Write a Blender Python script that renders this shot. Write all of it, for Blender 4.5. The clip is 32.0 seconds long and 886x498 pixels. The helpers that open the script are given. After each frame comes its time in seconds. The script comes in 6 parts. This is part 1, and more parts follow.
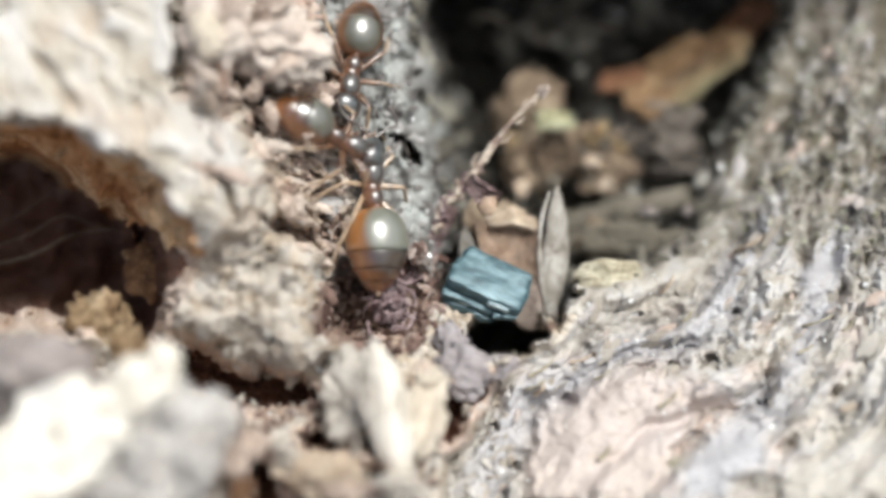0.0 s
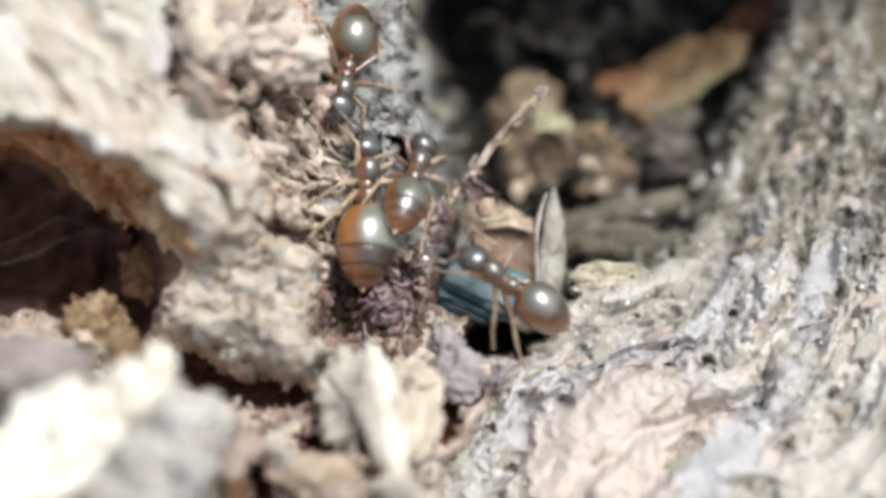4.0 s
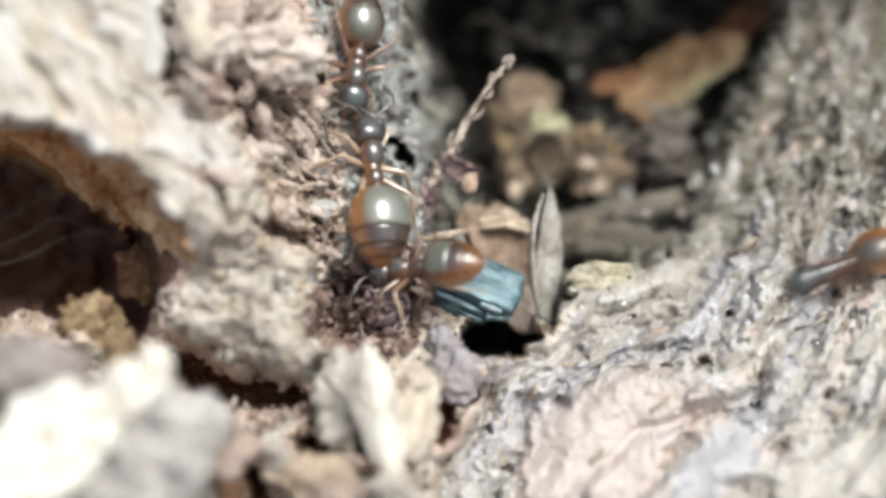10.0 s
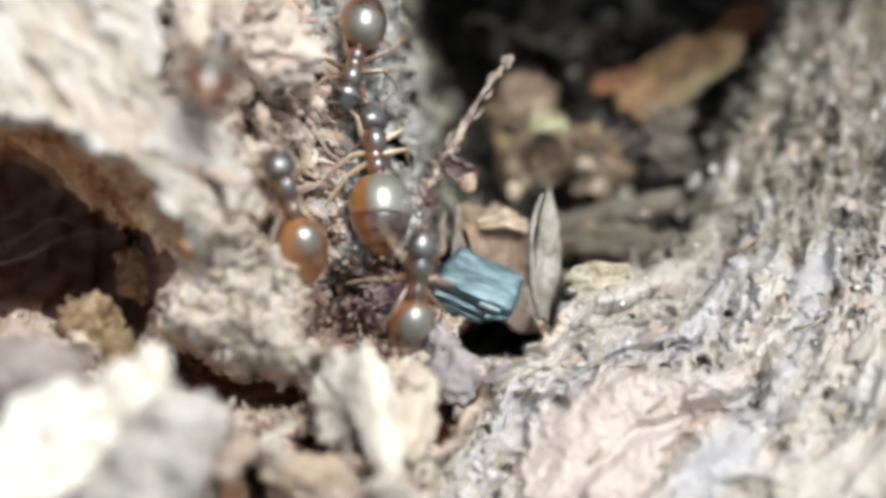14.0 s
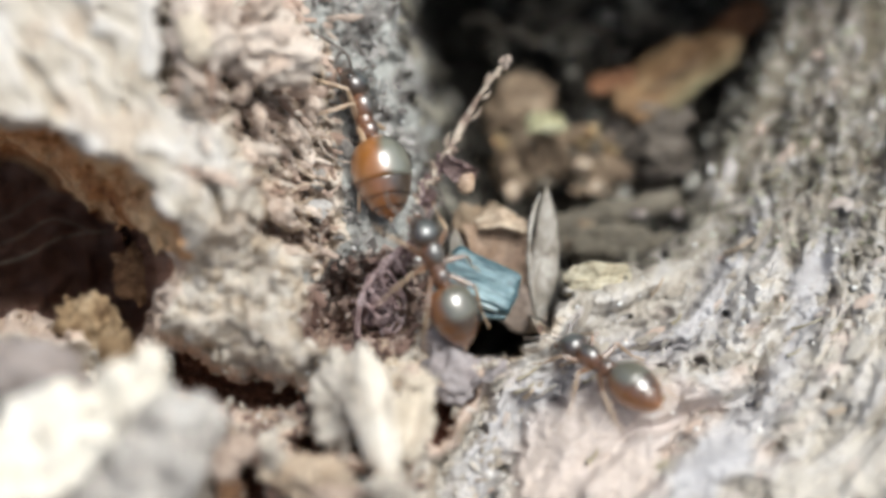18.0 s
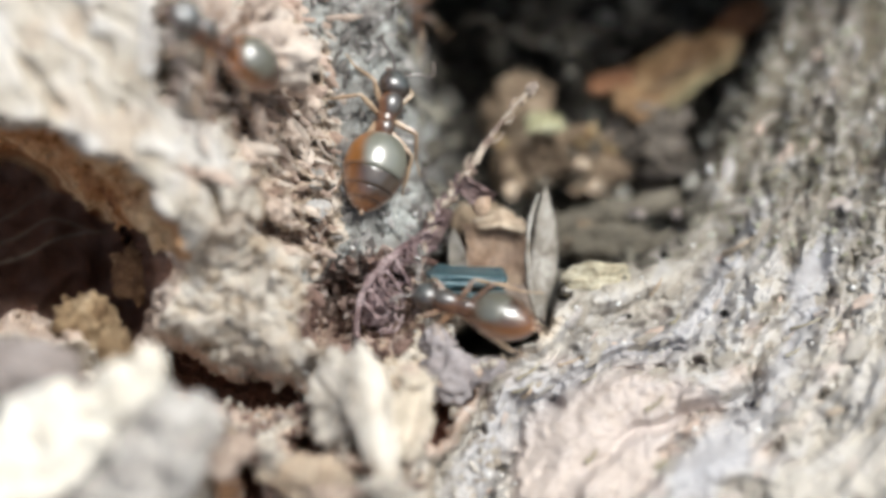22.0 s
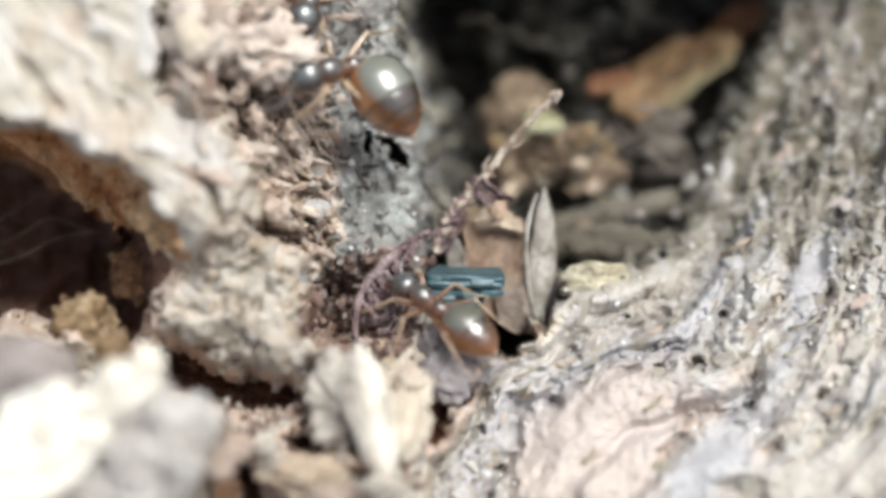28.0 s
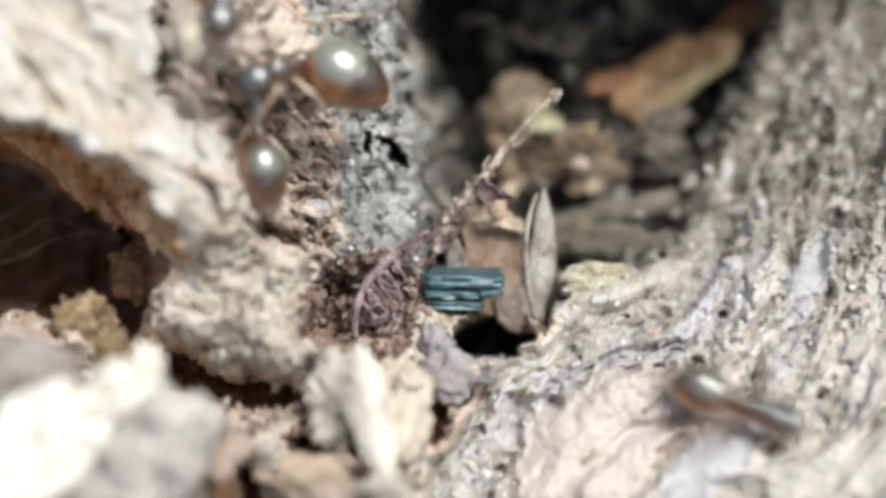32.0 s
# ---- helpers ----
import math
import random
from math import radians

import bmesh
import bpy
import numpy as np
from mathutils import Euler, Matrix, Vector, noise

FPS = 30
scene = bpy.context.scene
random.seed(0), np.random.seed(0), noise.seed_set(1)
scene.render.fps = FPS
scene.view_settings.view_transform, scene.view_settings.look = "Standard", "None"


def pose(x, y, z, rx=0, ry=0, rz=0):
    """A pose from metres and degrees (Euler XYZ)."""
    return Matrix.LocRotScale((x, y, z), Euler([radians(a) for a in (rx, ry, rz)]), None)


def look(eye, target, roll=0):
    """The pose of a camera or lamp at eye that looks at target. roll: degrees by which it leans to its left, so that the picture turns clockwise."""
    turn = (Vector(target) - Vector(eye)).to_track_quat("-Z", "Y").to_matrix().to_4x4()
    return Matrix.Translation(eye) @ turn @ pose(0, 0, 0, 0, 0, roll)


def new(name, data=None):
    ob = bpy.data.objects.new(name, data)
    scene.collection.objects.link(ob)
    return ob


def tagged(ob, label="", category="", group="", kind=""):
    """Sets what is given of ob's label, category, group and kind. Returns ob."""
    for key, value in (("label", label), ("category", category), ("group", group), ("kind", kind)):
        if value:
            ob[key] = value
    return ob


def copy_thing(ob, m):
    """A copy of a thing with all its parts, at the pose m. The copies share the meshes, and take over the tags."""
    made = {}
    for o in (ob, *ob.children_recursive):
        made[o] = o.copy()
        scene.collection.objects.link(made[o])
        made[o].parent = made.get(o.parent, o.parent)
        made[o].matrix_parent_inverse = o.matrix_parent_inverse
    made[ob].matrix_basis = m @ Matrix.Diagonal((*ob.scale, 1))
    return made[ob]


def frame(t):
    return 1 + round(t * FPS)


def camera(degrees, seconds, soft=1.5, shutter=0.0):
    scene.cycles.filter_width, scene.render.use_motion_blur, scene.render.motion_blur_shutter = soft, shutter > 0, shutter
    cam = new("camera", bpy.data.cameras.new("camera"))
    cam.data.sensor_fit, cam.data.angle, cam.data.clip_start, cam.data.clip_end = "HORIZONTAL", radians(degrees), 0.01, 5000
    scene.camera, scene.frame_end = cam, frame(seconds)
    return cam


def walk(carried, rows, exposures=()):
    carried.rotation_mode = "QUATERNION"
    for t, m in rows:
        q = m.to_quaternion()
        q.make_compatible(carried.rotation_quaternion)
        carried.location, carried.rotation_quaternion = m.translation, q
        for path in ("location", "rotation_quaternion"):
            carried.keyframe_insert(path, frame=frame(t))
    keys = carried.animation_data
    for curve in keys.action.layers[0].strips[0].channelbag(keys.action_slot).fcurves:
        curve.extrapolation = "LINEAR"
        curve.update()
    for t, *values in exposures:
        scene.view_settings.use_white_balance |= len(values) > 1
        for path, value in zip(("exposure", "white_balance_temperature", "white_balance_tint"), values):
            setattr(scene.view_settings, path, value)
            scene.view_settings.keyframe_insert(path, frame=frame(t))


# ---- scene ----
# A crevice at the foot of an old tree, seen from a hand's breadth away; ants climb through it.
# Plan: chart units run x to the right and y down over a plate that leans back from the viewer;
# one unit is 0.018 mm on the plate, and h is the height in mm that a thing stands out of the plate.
DIST = 0.03877
TILT = radians(40)
RIGHT = Vector((1, 0, 0))
UP = Vector((0, math.sin(TILT), math.cos(TILT)))
OUT = Vector((0, -math.cos(TILT), math.sin(TILT)))
HUB = OUT * DIST
UNIT = 0.000018


def unit(h):
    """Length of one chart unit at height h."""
    return UNIT * (DIST - h * 0.001) / DIST


def spot(x, y, h):
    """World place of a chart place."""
    k = unit(h)
    return OUT * (h * 0.001) + RIGHT * ((x - 784) * k) + UP * ((441 - y) * k)


BASIS = Matrix((RIGHT, UP, OUT)).transposed().to_4x4()


def lay(x, y, h, spin=0, rx=0, ry=0):
    """Pose at a chart place; spin turns anticlockwise on the plate, rx and ry lean it first."""
    return Matrix.Translation(spot(x, y, h)) @ BASIS @ pose(0, 0, 0, 0, 0, spin) @ pose(0, 0, 0, rx, ry, 0)


# ---- camera ----
cam = camera(40, 32.0, soft=3.7, shutter=0.9)
cam.data.dof.use_dof = True
cam.data.dof.focus_distance = 0.0418
cam.data.dof.aperture_fstop = 16.5


def eye(right, up):
    p = HUB + RIGHT * (right * 0.001) + UP * (up * 0.001)
    return look(p, p - OUT)


walk(cam, [
    (0, eye(-0.2160, -0.0900)),
    (0.5, eye(-0.1980, -0.0828)),
    (1, eye(-0.1872, -0.0720)),
    (1.5, eye(-0.1728, -0.0540)),
    (2, eye(-0.1548, -0.0468)),
    (2.5, eye(-0.1404, -0.0360)),
    (3, eye(-0.1152, -0.0216)),
    (3.5, eye(-0.1044, -0.0180)),
    (5.5, eye(-0.0594, 0.0000)),
    (7, eye(-0.0360, 0.0000)),
    (9, eye(0.0000, 0.0000)),
    (11, eye(0.0396, 0.0000)),
    (13, eye(0.0594, 0.0054)),
    (14.5, eye(0.0828, 0.0072)),
    (16.5, eye(0.1188, 0.0108)),
    (18, eye(0.1548, 0.0108)),
    (19.5, eye(0.1908, 0.0108)),
    (22, eye(0.2016, 0.0072)),
    (25, eye(0.2232, 0.0036)),
    (28, eye(0.2484, 0.0036)),
    (32, eye(0.2556, 0.0054)),
], exposures=[(0, 0.29, 5710, 4), (14.5, 0.29, 5710, 4), (17, 0.22, 5730, 4), (18, 0.17, 5750, 4), (21, 0.16, 5750, 4), (22, 0.20, 5750, 4), (24, 0.24, 5730, 4), (28, 0.29, 5710, 4), (32, 0.28, 5710, 4)])

# ---- light ----
SUN_FROM = (RIGHT * 0.32 + UP * 0.58 + OUT * 0.75).normalized()
world = bpy.data.worlds.new("sky")
scene.world = world
world.use_nodes = True
wn = world.node_tree.nodes
sky = wn.new("ShaderNodeTexSky")
sky.sky_type, sky.sun_disc = "NISHITA", False
sky.dust_density, sky.ozone_density, sky.air_density = 6.0, 0.3, 0.8
sky.sun_elevation = math.asin(SUN_FROM.z)
sky.sun_rotation = math.atan2(SUN_FROM.x, SUN_FROM.y)
# light filtered and bounced by the dry ground and trees round about is warmer than the open sky
warm = wn.new("ShaderNodeMix")
warm.data_type, warm.blend_type = "RGBA", "MULTIPLY"
warm.inputs[0].default_value = 1.0
warm.inputs[7].default_value = (1.0, 0.91, 0.78, 1)
world.node_tree.links.new(sky.outputs[0], warm.inputs[6])
world.node_tree.links.new(warm.outputs[2], wn["Background"].inputs[0])
wn["Background"].inputs[1].default_value = 0.15
sun_data = bpy.data.lights.new("sun", "SUN")
sun_data.energy, sun_data.angle, sun_data.color = 3.0, radians(28.0), (1.0, 0.955, 0.895)
sun = new("sun", sun_data)
sun.matrix_world = look(SUN_FROM * 2, (0, 0, 0))

# ---- materials ----
def material(name, rough=0.8, spec=0.3):
    m = bpy.data.materials.new(name)
    m.use_nodes = True
    b = m.node_tree.nodes["Principled BSDF"]
    b.inputs["Roughness"].default_value = rough
    b.inputs["Specular IOR Level"].default_value = spec
    return m, m.node_tree, b


def node(tree, kind, **values):
    n = tree.nodes.new(kind)
    for key, value in values.items():
        n.inputs[key].default_value = value
    return n


def noise_out(tree, scale, detail=6, rough=0.6, stretch=None):
    co = tree.nodes.new("ShaderNodeTexCoord")
    src = co.outputs["Object"]
    if stretch:
        mp = tree.nodes.new("ShaderNodeMapping")
        mp.inputs["Scale"].default_value = stretch
        tree.links.new(src, mp.inputs[0])
        src = mp.outputs[0]
    n = node(tree, "ShaderNodeTexNoise", Scale=scale, Detail=detail, Roughness=rough)
    tree.links.new(src, n.inputs["Vector"])
    return n.outputs["Fac"]


def ramp(tree, fac, stops):
    r = tree.nodes.new("ShaderNodeValToRGB")
    e = r.color_ramp.elements
    while len(e) < len(stops):
        e.new(0.5)
    for el, (p, c) in zip(e, stops):
        el.position, el.color = p, (*c, 1)
    tree.links.new(fac, r.inputs[0])
    return r.outputs[0]


def mix(tree, fac, a, b, blend="MIX"):
    n = tree.nodes.new("ShaderNodeMix")
    n.data_type, n.blend_type = "RGBA", blend
    for s, v in ((n.inputs[0], fac), (n.inputs[6], a), (n.inputs[7], b)):
        if isinstance(v, (int, float)):
            s.default_value = v
        elif isinstance(v, tuple):
            s.default_value = (*v, 1)
        else:
            tree.links.new(v, s)
    return n.outputs[2]


def attribute(tree, name):
    n = tree.nodes.new("ShaderNodeAttribute")
    n.attribute_name = name
    return n.outputs["Fac"]


def relief(tree, b, fac, height, strength=1.0):
    n = tree.nodes.new("ShaderNodeBump")
    n.inputs["Strength"].default_value = strength
    n.inputs["Distance"].default_value = height
    tree.links.new(fac, n.inputs["Height"])
    tree.links.new(n.outputs[0], b.inputs["Normal"])


def grainy(name, stops, scale, fine=6000, rough=0.85, spec=0.25, bump=0.00008, tint=None, stretch=None, dirt=0.75):
    """A mottled natural surface: colours by a coarse noise, broken up by a fine one and by pieces."""
    m, t, b = material(name, rough, spec)
    a = ramp(t, noise_out(t, scale, 8, 0.65, stretch), stops)
    f = noise_out(t, fine, 6, 0.7, stretch)
    c = mix(t, dirt, a, ramp(t, f, [(0.32, (0.30, 0.28, 0.26)), (0.5, (0.8, 0.8, 0.8)), (0.68, (1.0, 1.0, 1.0))]), "MULTIPLY")
    if tint:
        c = mix(t, ramp(t, noise_out(t, scale * 0.35, 3), [(0.45, (0, 0, 0)), (0.62, (1, 1, 1))]), c, tint)
    t.links.new(c, b.inputs["Base Color"])
    relief(t, b, f, bump, 0.8)
    return m


def pieces(name, stops, fine=7000, rough=0.85, bump=0.00005, spec=0.25):
    """Colours that change from one loose crumb to the next."""
    m, t, b = material(name, rough, spec)
    g = t.nodes.new("ShaderNodeNewGeometry")
    a = ramp(t, g.outputs["Random Per Island"], stops)
    f = noise_out(t, fine, 5, 0.7)
    c = mix(t, 0.6, a, ramp(t, f, [(0.3, (0.35, 0.33, 0.3)), (0.6, (1, 1, 1))]), "MULTIPLY")
    t.links.new(c, b.inputs["Base Color"])
    relief(t, b, f, bump, 0.8)
    return m


def barky(name, ramp_grain, zone_colour, rough=0.85, fine=4200, algae_shade=None, bump=0.00004, fleck=0.4, much=0.55, cool=None, blotch=0.42):
    """Bark: colours follow its grain, with broad patches of another colour."""
    m, t, b = material(name, rough, 0.3)
    n1 = noise_out(t, 700, 4, 0.55)
    g = attribute(t, "grain")
    s = t.nodes.new("ShaderNodeMath")
    s.operation = "MULTIPLY_ADD"
    t.links.new(n1, s.inputs[0])
    s.inputs[1].default_value = blotch
    s.inputs[2].default_value = (0.42 - blotch) / 2
    s2 = t.nodes.new("ShaderNodeMath")
    s2.operation = "ADD"
    t.links.new(s.outputs[0], s2.inputs[0])
    t.links.new(g, s2.inputs[1])
    base = ramp(t, s2.outputs[0], ramp_grain)
    z = mix(t, attribute(t, "zone"), base, mix(t, much, base, zone_colour))
    if cool:
        z = mix(t, attribute(t, "cool"), z, mix(t, 0.72, z, cool))
    # olive algae tint, multiplied darker to paint the upper root's shade
    if algae_shade:
        z = mix(t, attribute(t, "moss"), z, mix(t, 0.8, z, algae_shade, "MULTIPLY"))
    f = noise_out(t, fine, 6, 0.65)
    c = mix(t, fleck, z, ramp(t, f, [(0.34, (0.38, 0.34, 0.30)), (0.46, (0.8, 0.78, 0.75)), (0.62, (1, 1, 1))]), "MULTIPLY")
    t.links.new(c, b.inputs["Base Color"])
    relief(t, b, f, bump, 0.7)
    return m


M_LEFT = barky("pale_bark", [(0.46, (0.31, 0.26, 0.20)), (0.62, (0.39, 0.35, 0.29)), (0.8, (0.465, 0.43, 0.375)), (0.98, (0.515, 0.495, 0.465))], (0.42, 0.345, 0.27), fine=1500, fleck=0.12, bump=0.00003, blotch=0.16)
M_RIGHT = barky("grey_bark", [(0.36, (0.14, 0.12, 0.095)), (0.55, (0.31, 0.283, 0.243)), (0.75, (0.43, 0.40, 0.352)), (1.0, (0.47, 0.455, 0.44))], (0.52, 0.43, 0.392), algae_shade=(0.15, 0.125, 0.068), cool=(0.40, 0.40, 0.43), fine=3000, bump=0.00002, fleck=0.16, blotch=0.30)
M_WOOD = barky("rotten_wood", [(0.40, (0.085, 0.080, 0.074)), (0.6, (0.19, 0.185, 0.175)), (0.8, (0.265, 0.268, 0.256)), (0.95, (0.365, 0.378, 0.362))], (0.36, 0.26, 0.21), fleck=0.3)
M_SOIL = barky("frass_soil", [(0.14, (0.060, 0.032, 0.023)), (0.36, (0.16, 0.108, 0.082)), (0.58, (0.39, 0.33, 0.255)), (0.78, (0.495, 0.44, 0.37)), (0.95, (0.53, 0.495, 0.44))], (0.56, 0.41, 0.33))
# humus kept near black, so its colour also paints the hollows' shade
M_HUMUS_SHADE = barky("dark_humus", [(0.42, (0.014, 0.010, 0.007)), (0.6, (0.040, 0.036, 0.031)), (0.8, (0.09, 0.084, 0.074)), (0.95, (0.15, 0.145, 0.132))], (0.13, 0.058, 0.036), much=0.92)
M_CRUMB = pieces("pale_crumbs", [(0.0, (0.34, 0.29, 0.235)), (0.3, (0.42, 0.37, 0.31)), (0.65, (0.48, 0.44, 0.38)), (1.0, (0.54, 0.51, 0.465))])
M_RED = pieces("red_brown_crumbs", [(0.0, (0.30, 0.21, 0.165)), (0.4, (0.46, 0.36, 0.30)), (0.75, (0.58, 0.49, 0.42)), (1.0, (0.64, 0.57, 0.50))])
M_DARKRED = pieces("dark_red_crumbs", [(0.0, (0.07, 0.038, 0.03)), (0.5, (0.22, 0.15, 0.125)), (0.85, (0.38, 0.30, 0.26)), (1.0, (0.50, 0.43, 0.39))])
M_LICHENBIT = pieces("lichen_flecks", [(0.0, (0.16, 0.15, 0.085)), (0.4, (0.30, 0.30, 0.20)), (0.8, (0.48, 0.49, 0.40)), (1.0, (0.66, 0.68, 0.62))])
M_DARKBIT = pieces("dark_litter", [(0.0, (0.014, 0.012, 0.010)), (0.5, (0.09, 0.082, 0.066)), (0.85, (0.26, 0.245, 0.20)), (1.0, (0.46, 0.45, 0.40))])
M_SCALE, _t, _b = material("bark_scale", 0.85, 0.25)
_o = _t.nodes.new("ShaderNodeObjectInfo")
_f = noise_out(_t, 2600, 6, 0.7)
_c = mix(_t, 0.5, ramp(_t, _o.outputs["Random"], [(0.0, (0.37, 0.33, 0.28)), (0.35, (0.46, 0.42, 0.36)), (0.65, (0.53, 0.50, 0.45)), (0.8, (0.56, 0.54, 0.53)), (1.0, (0.62, 0.50, 0.42))]),
         ramp(_t, _f, [(0.3, (0.35, 0.33, 0.3)), (0.6, (1, 1, 1))]), "MULTIPLY")
_t.links.new(_c, _b.inputs["Base Color"])
relief(_t, _b, _f, 0.00005, 0.8)
M_GREYBIT = pieces("grey_litter", [(0.0, (0.10, 0.09, 0.085)), (0.5, (0.28, 0.265, 0.25)), (1.0, (0.46, 0.45, 0.44))])
M_PALE = grainy("bleached_wood", [(0.3, (0.70, 0.64, 0.53)), (0.6, (0.84, 0.81, 0.73)), (0.8, (0.87, 0.85, 0.80))], 500, 4000, dirt=0.5)
M_BEIGE = grainy("beige_wood", [(0.3, (0.34, 0.30, 0.25)), (0.5, (0.52, 0.48, 0.42)), (0.75, (0.64, 0.60, 0.54))], 800, 4000)
M_GREYCHUNK = grainy("grey_wood", [(0.3, (0.36, 0.33, 0.30)), (0.6, (0.55, 0.53, 0.50)), (0.8, (0.64, 0.63, 0.61))], 600, 4000)
M_DUSK = grainy("weathered_wood", [(0.3, (0.20, 0.165, 0.15)), (0.6, (0.36, 0.32, 0.30)), (0.8, (0.46, 0.42, 0.40))], 600, 4000, dirt=0.5)
M_CREAM = grainy("cream_wood", [(0.3, (0.54, 0.47, 0.37)), (0.6, (0.68, 0.61, 0.50)), (0.8, (0.74, 0.68, 0.58))], 700, 5000, dirt=0.5)
M_PINK = grainy("pinkish_wood", [(0.3, (0.46, 0.35, 0.28)), (0.55, (0.62, 0.52, 0.44)), (0.8, (0.70, 0.63, 0.55))], 700, 5000)
M_PALEPINK = grainy("pale_pink_wood", [(0.3, (0.46, 0.37, 0.31)), (0.5, (0.62, 0.54, 0.47)), (0.75, (0.72, 0.66, 0.59))], 600, 4500, dirt=0.5)
M_AMBERSOIL = grainy("orange_brown_soil", [(0.3, (0.07, 0.03, 0.016)), (0.55, (0.24, 0.14, 0.075)), (0.8, (0.42, 0.30, 0.19))], 900, 5000)
M_OCHRE = grainy("ochre_soil", [(0.34, (0.09, 0.048, 0.02)), (0.5, (0.30, 0.215, 0.125)), (0.72, (0.54, 0.455, 0.33))], 500, 4000)
M_TANWOOD = grainy("tan_wood", [(0.3, (0.36, 0.27, 0.19)), (0.52, (0.56, 0.46, 0.35)), (0.75, (0.68, 0.60, 0.48))], 800, 5000)
M_INNER = grainy("inner_bark", [(0.34, (0.20, 0.07, 0.028)), (0.45, (0.50, 0.26, 0.115)), (0.58, (0.74, 0.54, 0.33))], 260, 2600, bump=0.00002)
M_CHIP = grainy("pale_chip", [(0.3, (0.52, 0.45, 0.37)), (0.5, (0.74, 0.69, 0.60)), (0.75, (0.84, 0.81, 0.75))], 700, 5000, 0.7, dirt=0.3)
M_PURPLE = grainy("purple_grey_bark", [(0.3, (0.20, 0.17, 0.17)), (0.5, (0.34, 0.312, 0.315)), (0.75, (0.45, 0.425, 0.43))], 500, 5200, dirt=0.4, bump=0.00003)
M_FUZZ = grainy("purple_brown_fibre", [(0.32, (0.12, 0.075, 0.078)), (0.5, (0.28, 0.20, 0.20)), (0.72, (0.50, 0.415, 0.42))], 1500, 6000)
M_HUSK = grainy("brown_husk", [(0.3, (0.15, 0.09, 0.058)), (0.5, (0.30, 0.21, 0.145)), (0.75, (0.46, 0.36, 0.26))], 500, 3800, 0.6, 0.4, 0.00003)
M_HUSKEDGE = grainy("grey_husk_scale", [(0.36, (0.17, 0.145, 0.115)), (0.5, (0.34, 0.315, 0.275)), (0.68, (0.52, 0.50, 0.46))], 900, 4200, 0.6, 0.4, 0.00003)
M_HUSKFLAP = grainy("grey_brown_husk", [(0.3, (0.16, 0.115, 0.09)), (0.5, (0.29, 0.235, 0.195)), (0.75, (0.43, 0.37, 0.32))], 500, 3800, 0.6, 0.4, 0.00003)
M_LEAF = grainy("tan_dry_leaf", [(0.34, (0.15, 0.085, 0.04)), (0.5, (0.30, 0.19, 0.095)), (0.7, (0.335, 0.255, 0.15))], 350, 3000, 0.7, 0.3, 0.00005, (0.205, 0.195, 0.115))
M_BROWNLEAF = grainy("brown_dry_leaf", [(0.3, (0.10, 0.070, 0.048)), (0.5, (0.24, 0.18, 0.122)), (0.7, (0.42, 0.345, 0.25))], 600, 3000)
M_RUST = grainy("rust_leaf", [(0.3, (0.13, 0.06, 0.03)), (0.55, (0.25, 0.13, 0.07)), (0.8, (0.34, 0.20, 0.11))], 500, 3000)
M_GREEN = grainy("yellow_green_chip", [(0.36, (0.22, 0.21, 0.11)), (0.52, (0.42, 0.41, 0.26)), (0.7, (0.52, 0.51, 0.38))], 420, 4000)
M_LICHEN = grainy("straw_bit", [(0.32, (0.26, 0.22, 0.14)), (0.5, (0.46, 0.42, 0.31)), (0.72, (0.58, 0.55, 0.44))], 700, 5000, dirt=0.5)
M_TWIG = grainy("grey_brown_twig", [(0.3, (0.075, 0.066, 0.050)), (0.52, (0.16, 0.143, 0.112)), (0.75, (0.26, 0.235, 0.19))], 800, 4500)
M_CLOD = grainy("grey_brown_litter", [(0.36, (0.055, 0.045, 0.036)), (0.5, (0.16, 0.138, 0.115)), (0.68, (0.27, 0.24, 0.205))], 700, 4200)
M_STEM = grainy("brown_stem", [(0.3, (0.11, 0.07, 0.055)), (0.42, (0.25, 0.18, 0.145)), (0.53, (0.50, 0.42, 0.34)), (0.68, (0.70, 0.62, 0.51))], 1200, 6000, 0.6, 0.4)
M_STEMFOOT = grainy("dark_stem_foot", [(0.32, (0.06, 0.036, 0.034)), (0.5, (0.16, 0.105, 0.10)), (0.72, (0.36, 0.28, 0.26))], 1200, 6000, 0.6, 0.4)
M_SEED = grainy("tan_seed", [(0.3, (0.38, 0.26, 0.18)), (0.6, (0.52, 0.39, 0.28)), (0.8, (0.60, 0.47, 0.35))], 900, 4000, 0.5, 0.5, 0.00002)
M_HAIR = grainy("root_hair", [(0.3, (0.30, 0.24, 0.20)), (0.7, (0.50, 0.43, 0.37))], 900, 5000, 0.6)
M_GLINT, _, _b = material("mineral_grain", 0.12, 1.0)
_b.inputs["Base Color"].default_value = (0.7, 0.7, 0.68, 1)
M_SILK, _, _b = material("spider_silk", 0.4, 0.5)
_b.inputs["Base Color"].default_value = (0.7, 0.7, 0.7, 1)

# teal chip: dark, glossy, grooved
M_TEAL, _t, _b = material("teal_beetle_shell", 0.3, 0.8)
_c = ramp(_t, noise_out(_t, 1500, 6, 0.65, (1, 3, 1)), [(0.30, (0.010, 0.026, 0.033)), (0.48, (0.055, 0.108, 0.128)), (0.70, (0.14, 0.22, 0.245))])
_t.links.new(_c, _b.inputs["Base Color"])
_b.inputs["Metallic"].default_value = 0.25
relief(_t, _b, noise_out(_t, 3000, 6, 0.7, (1, 4, 1)), 0.00005, 0.6)


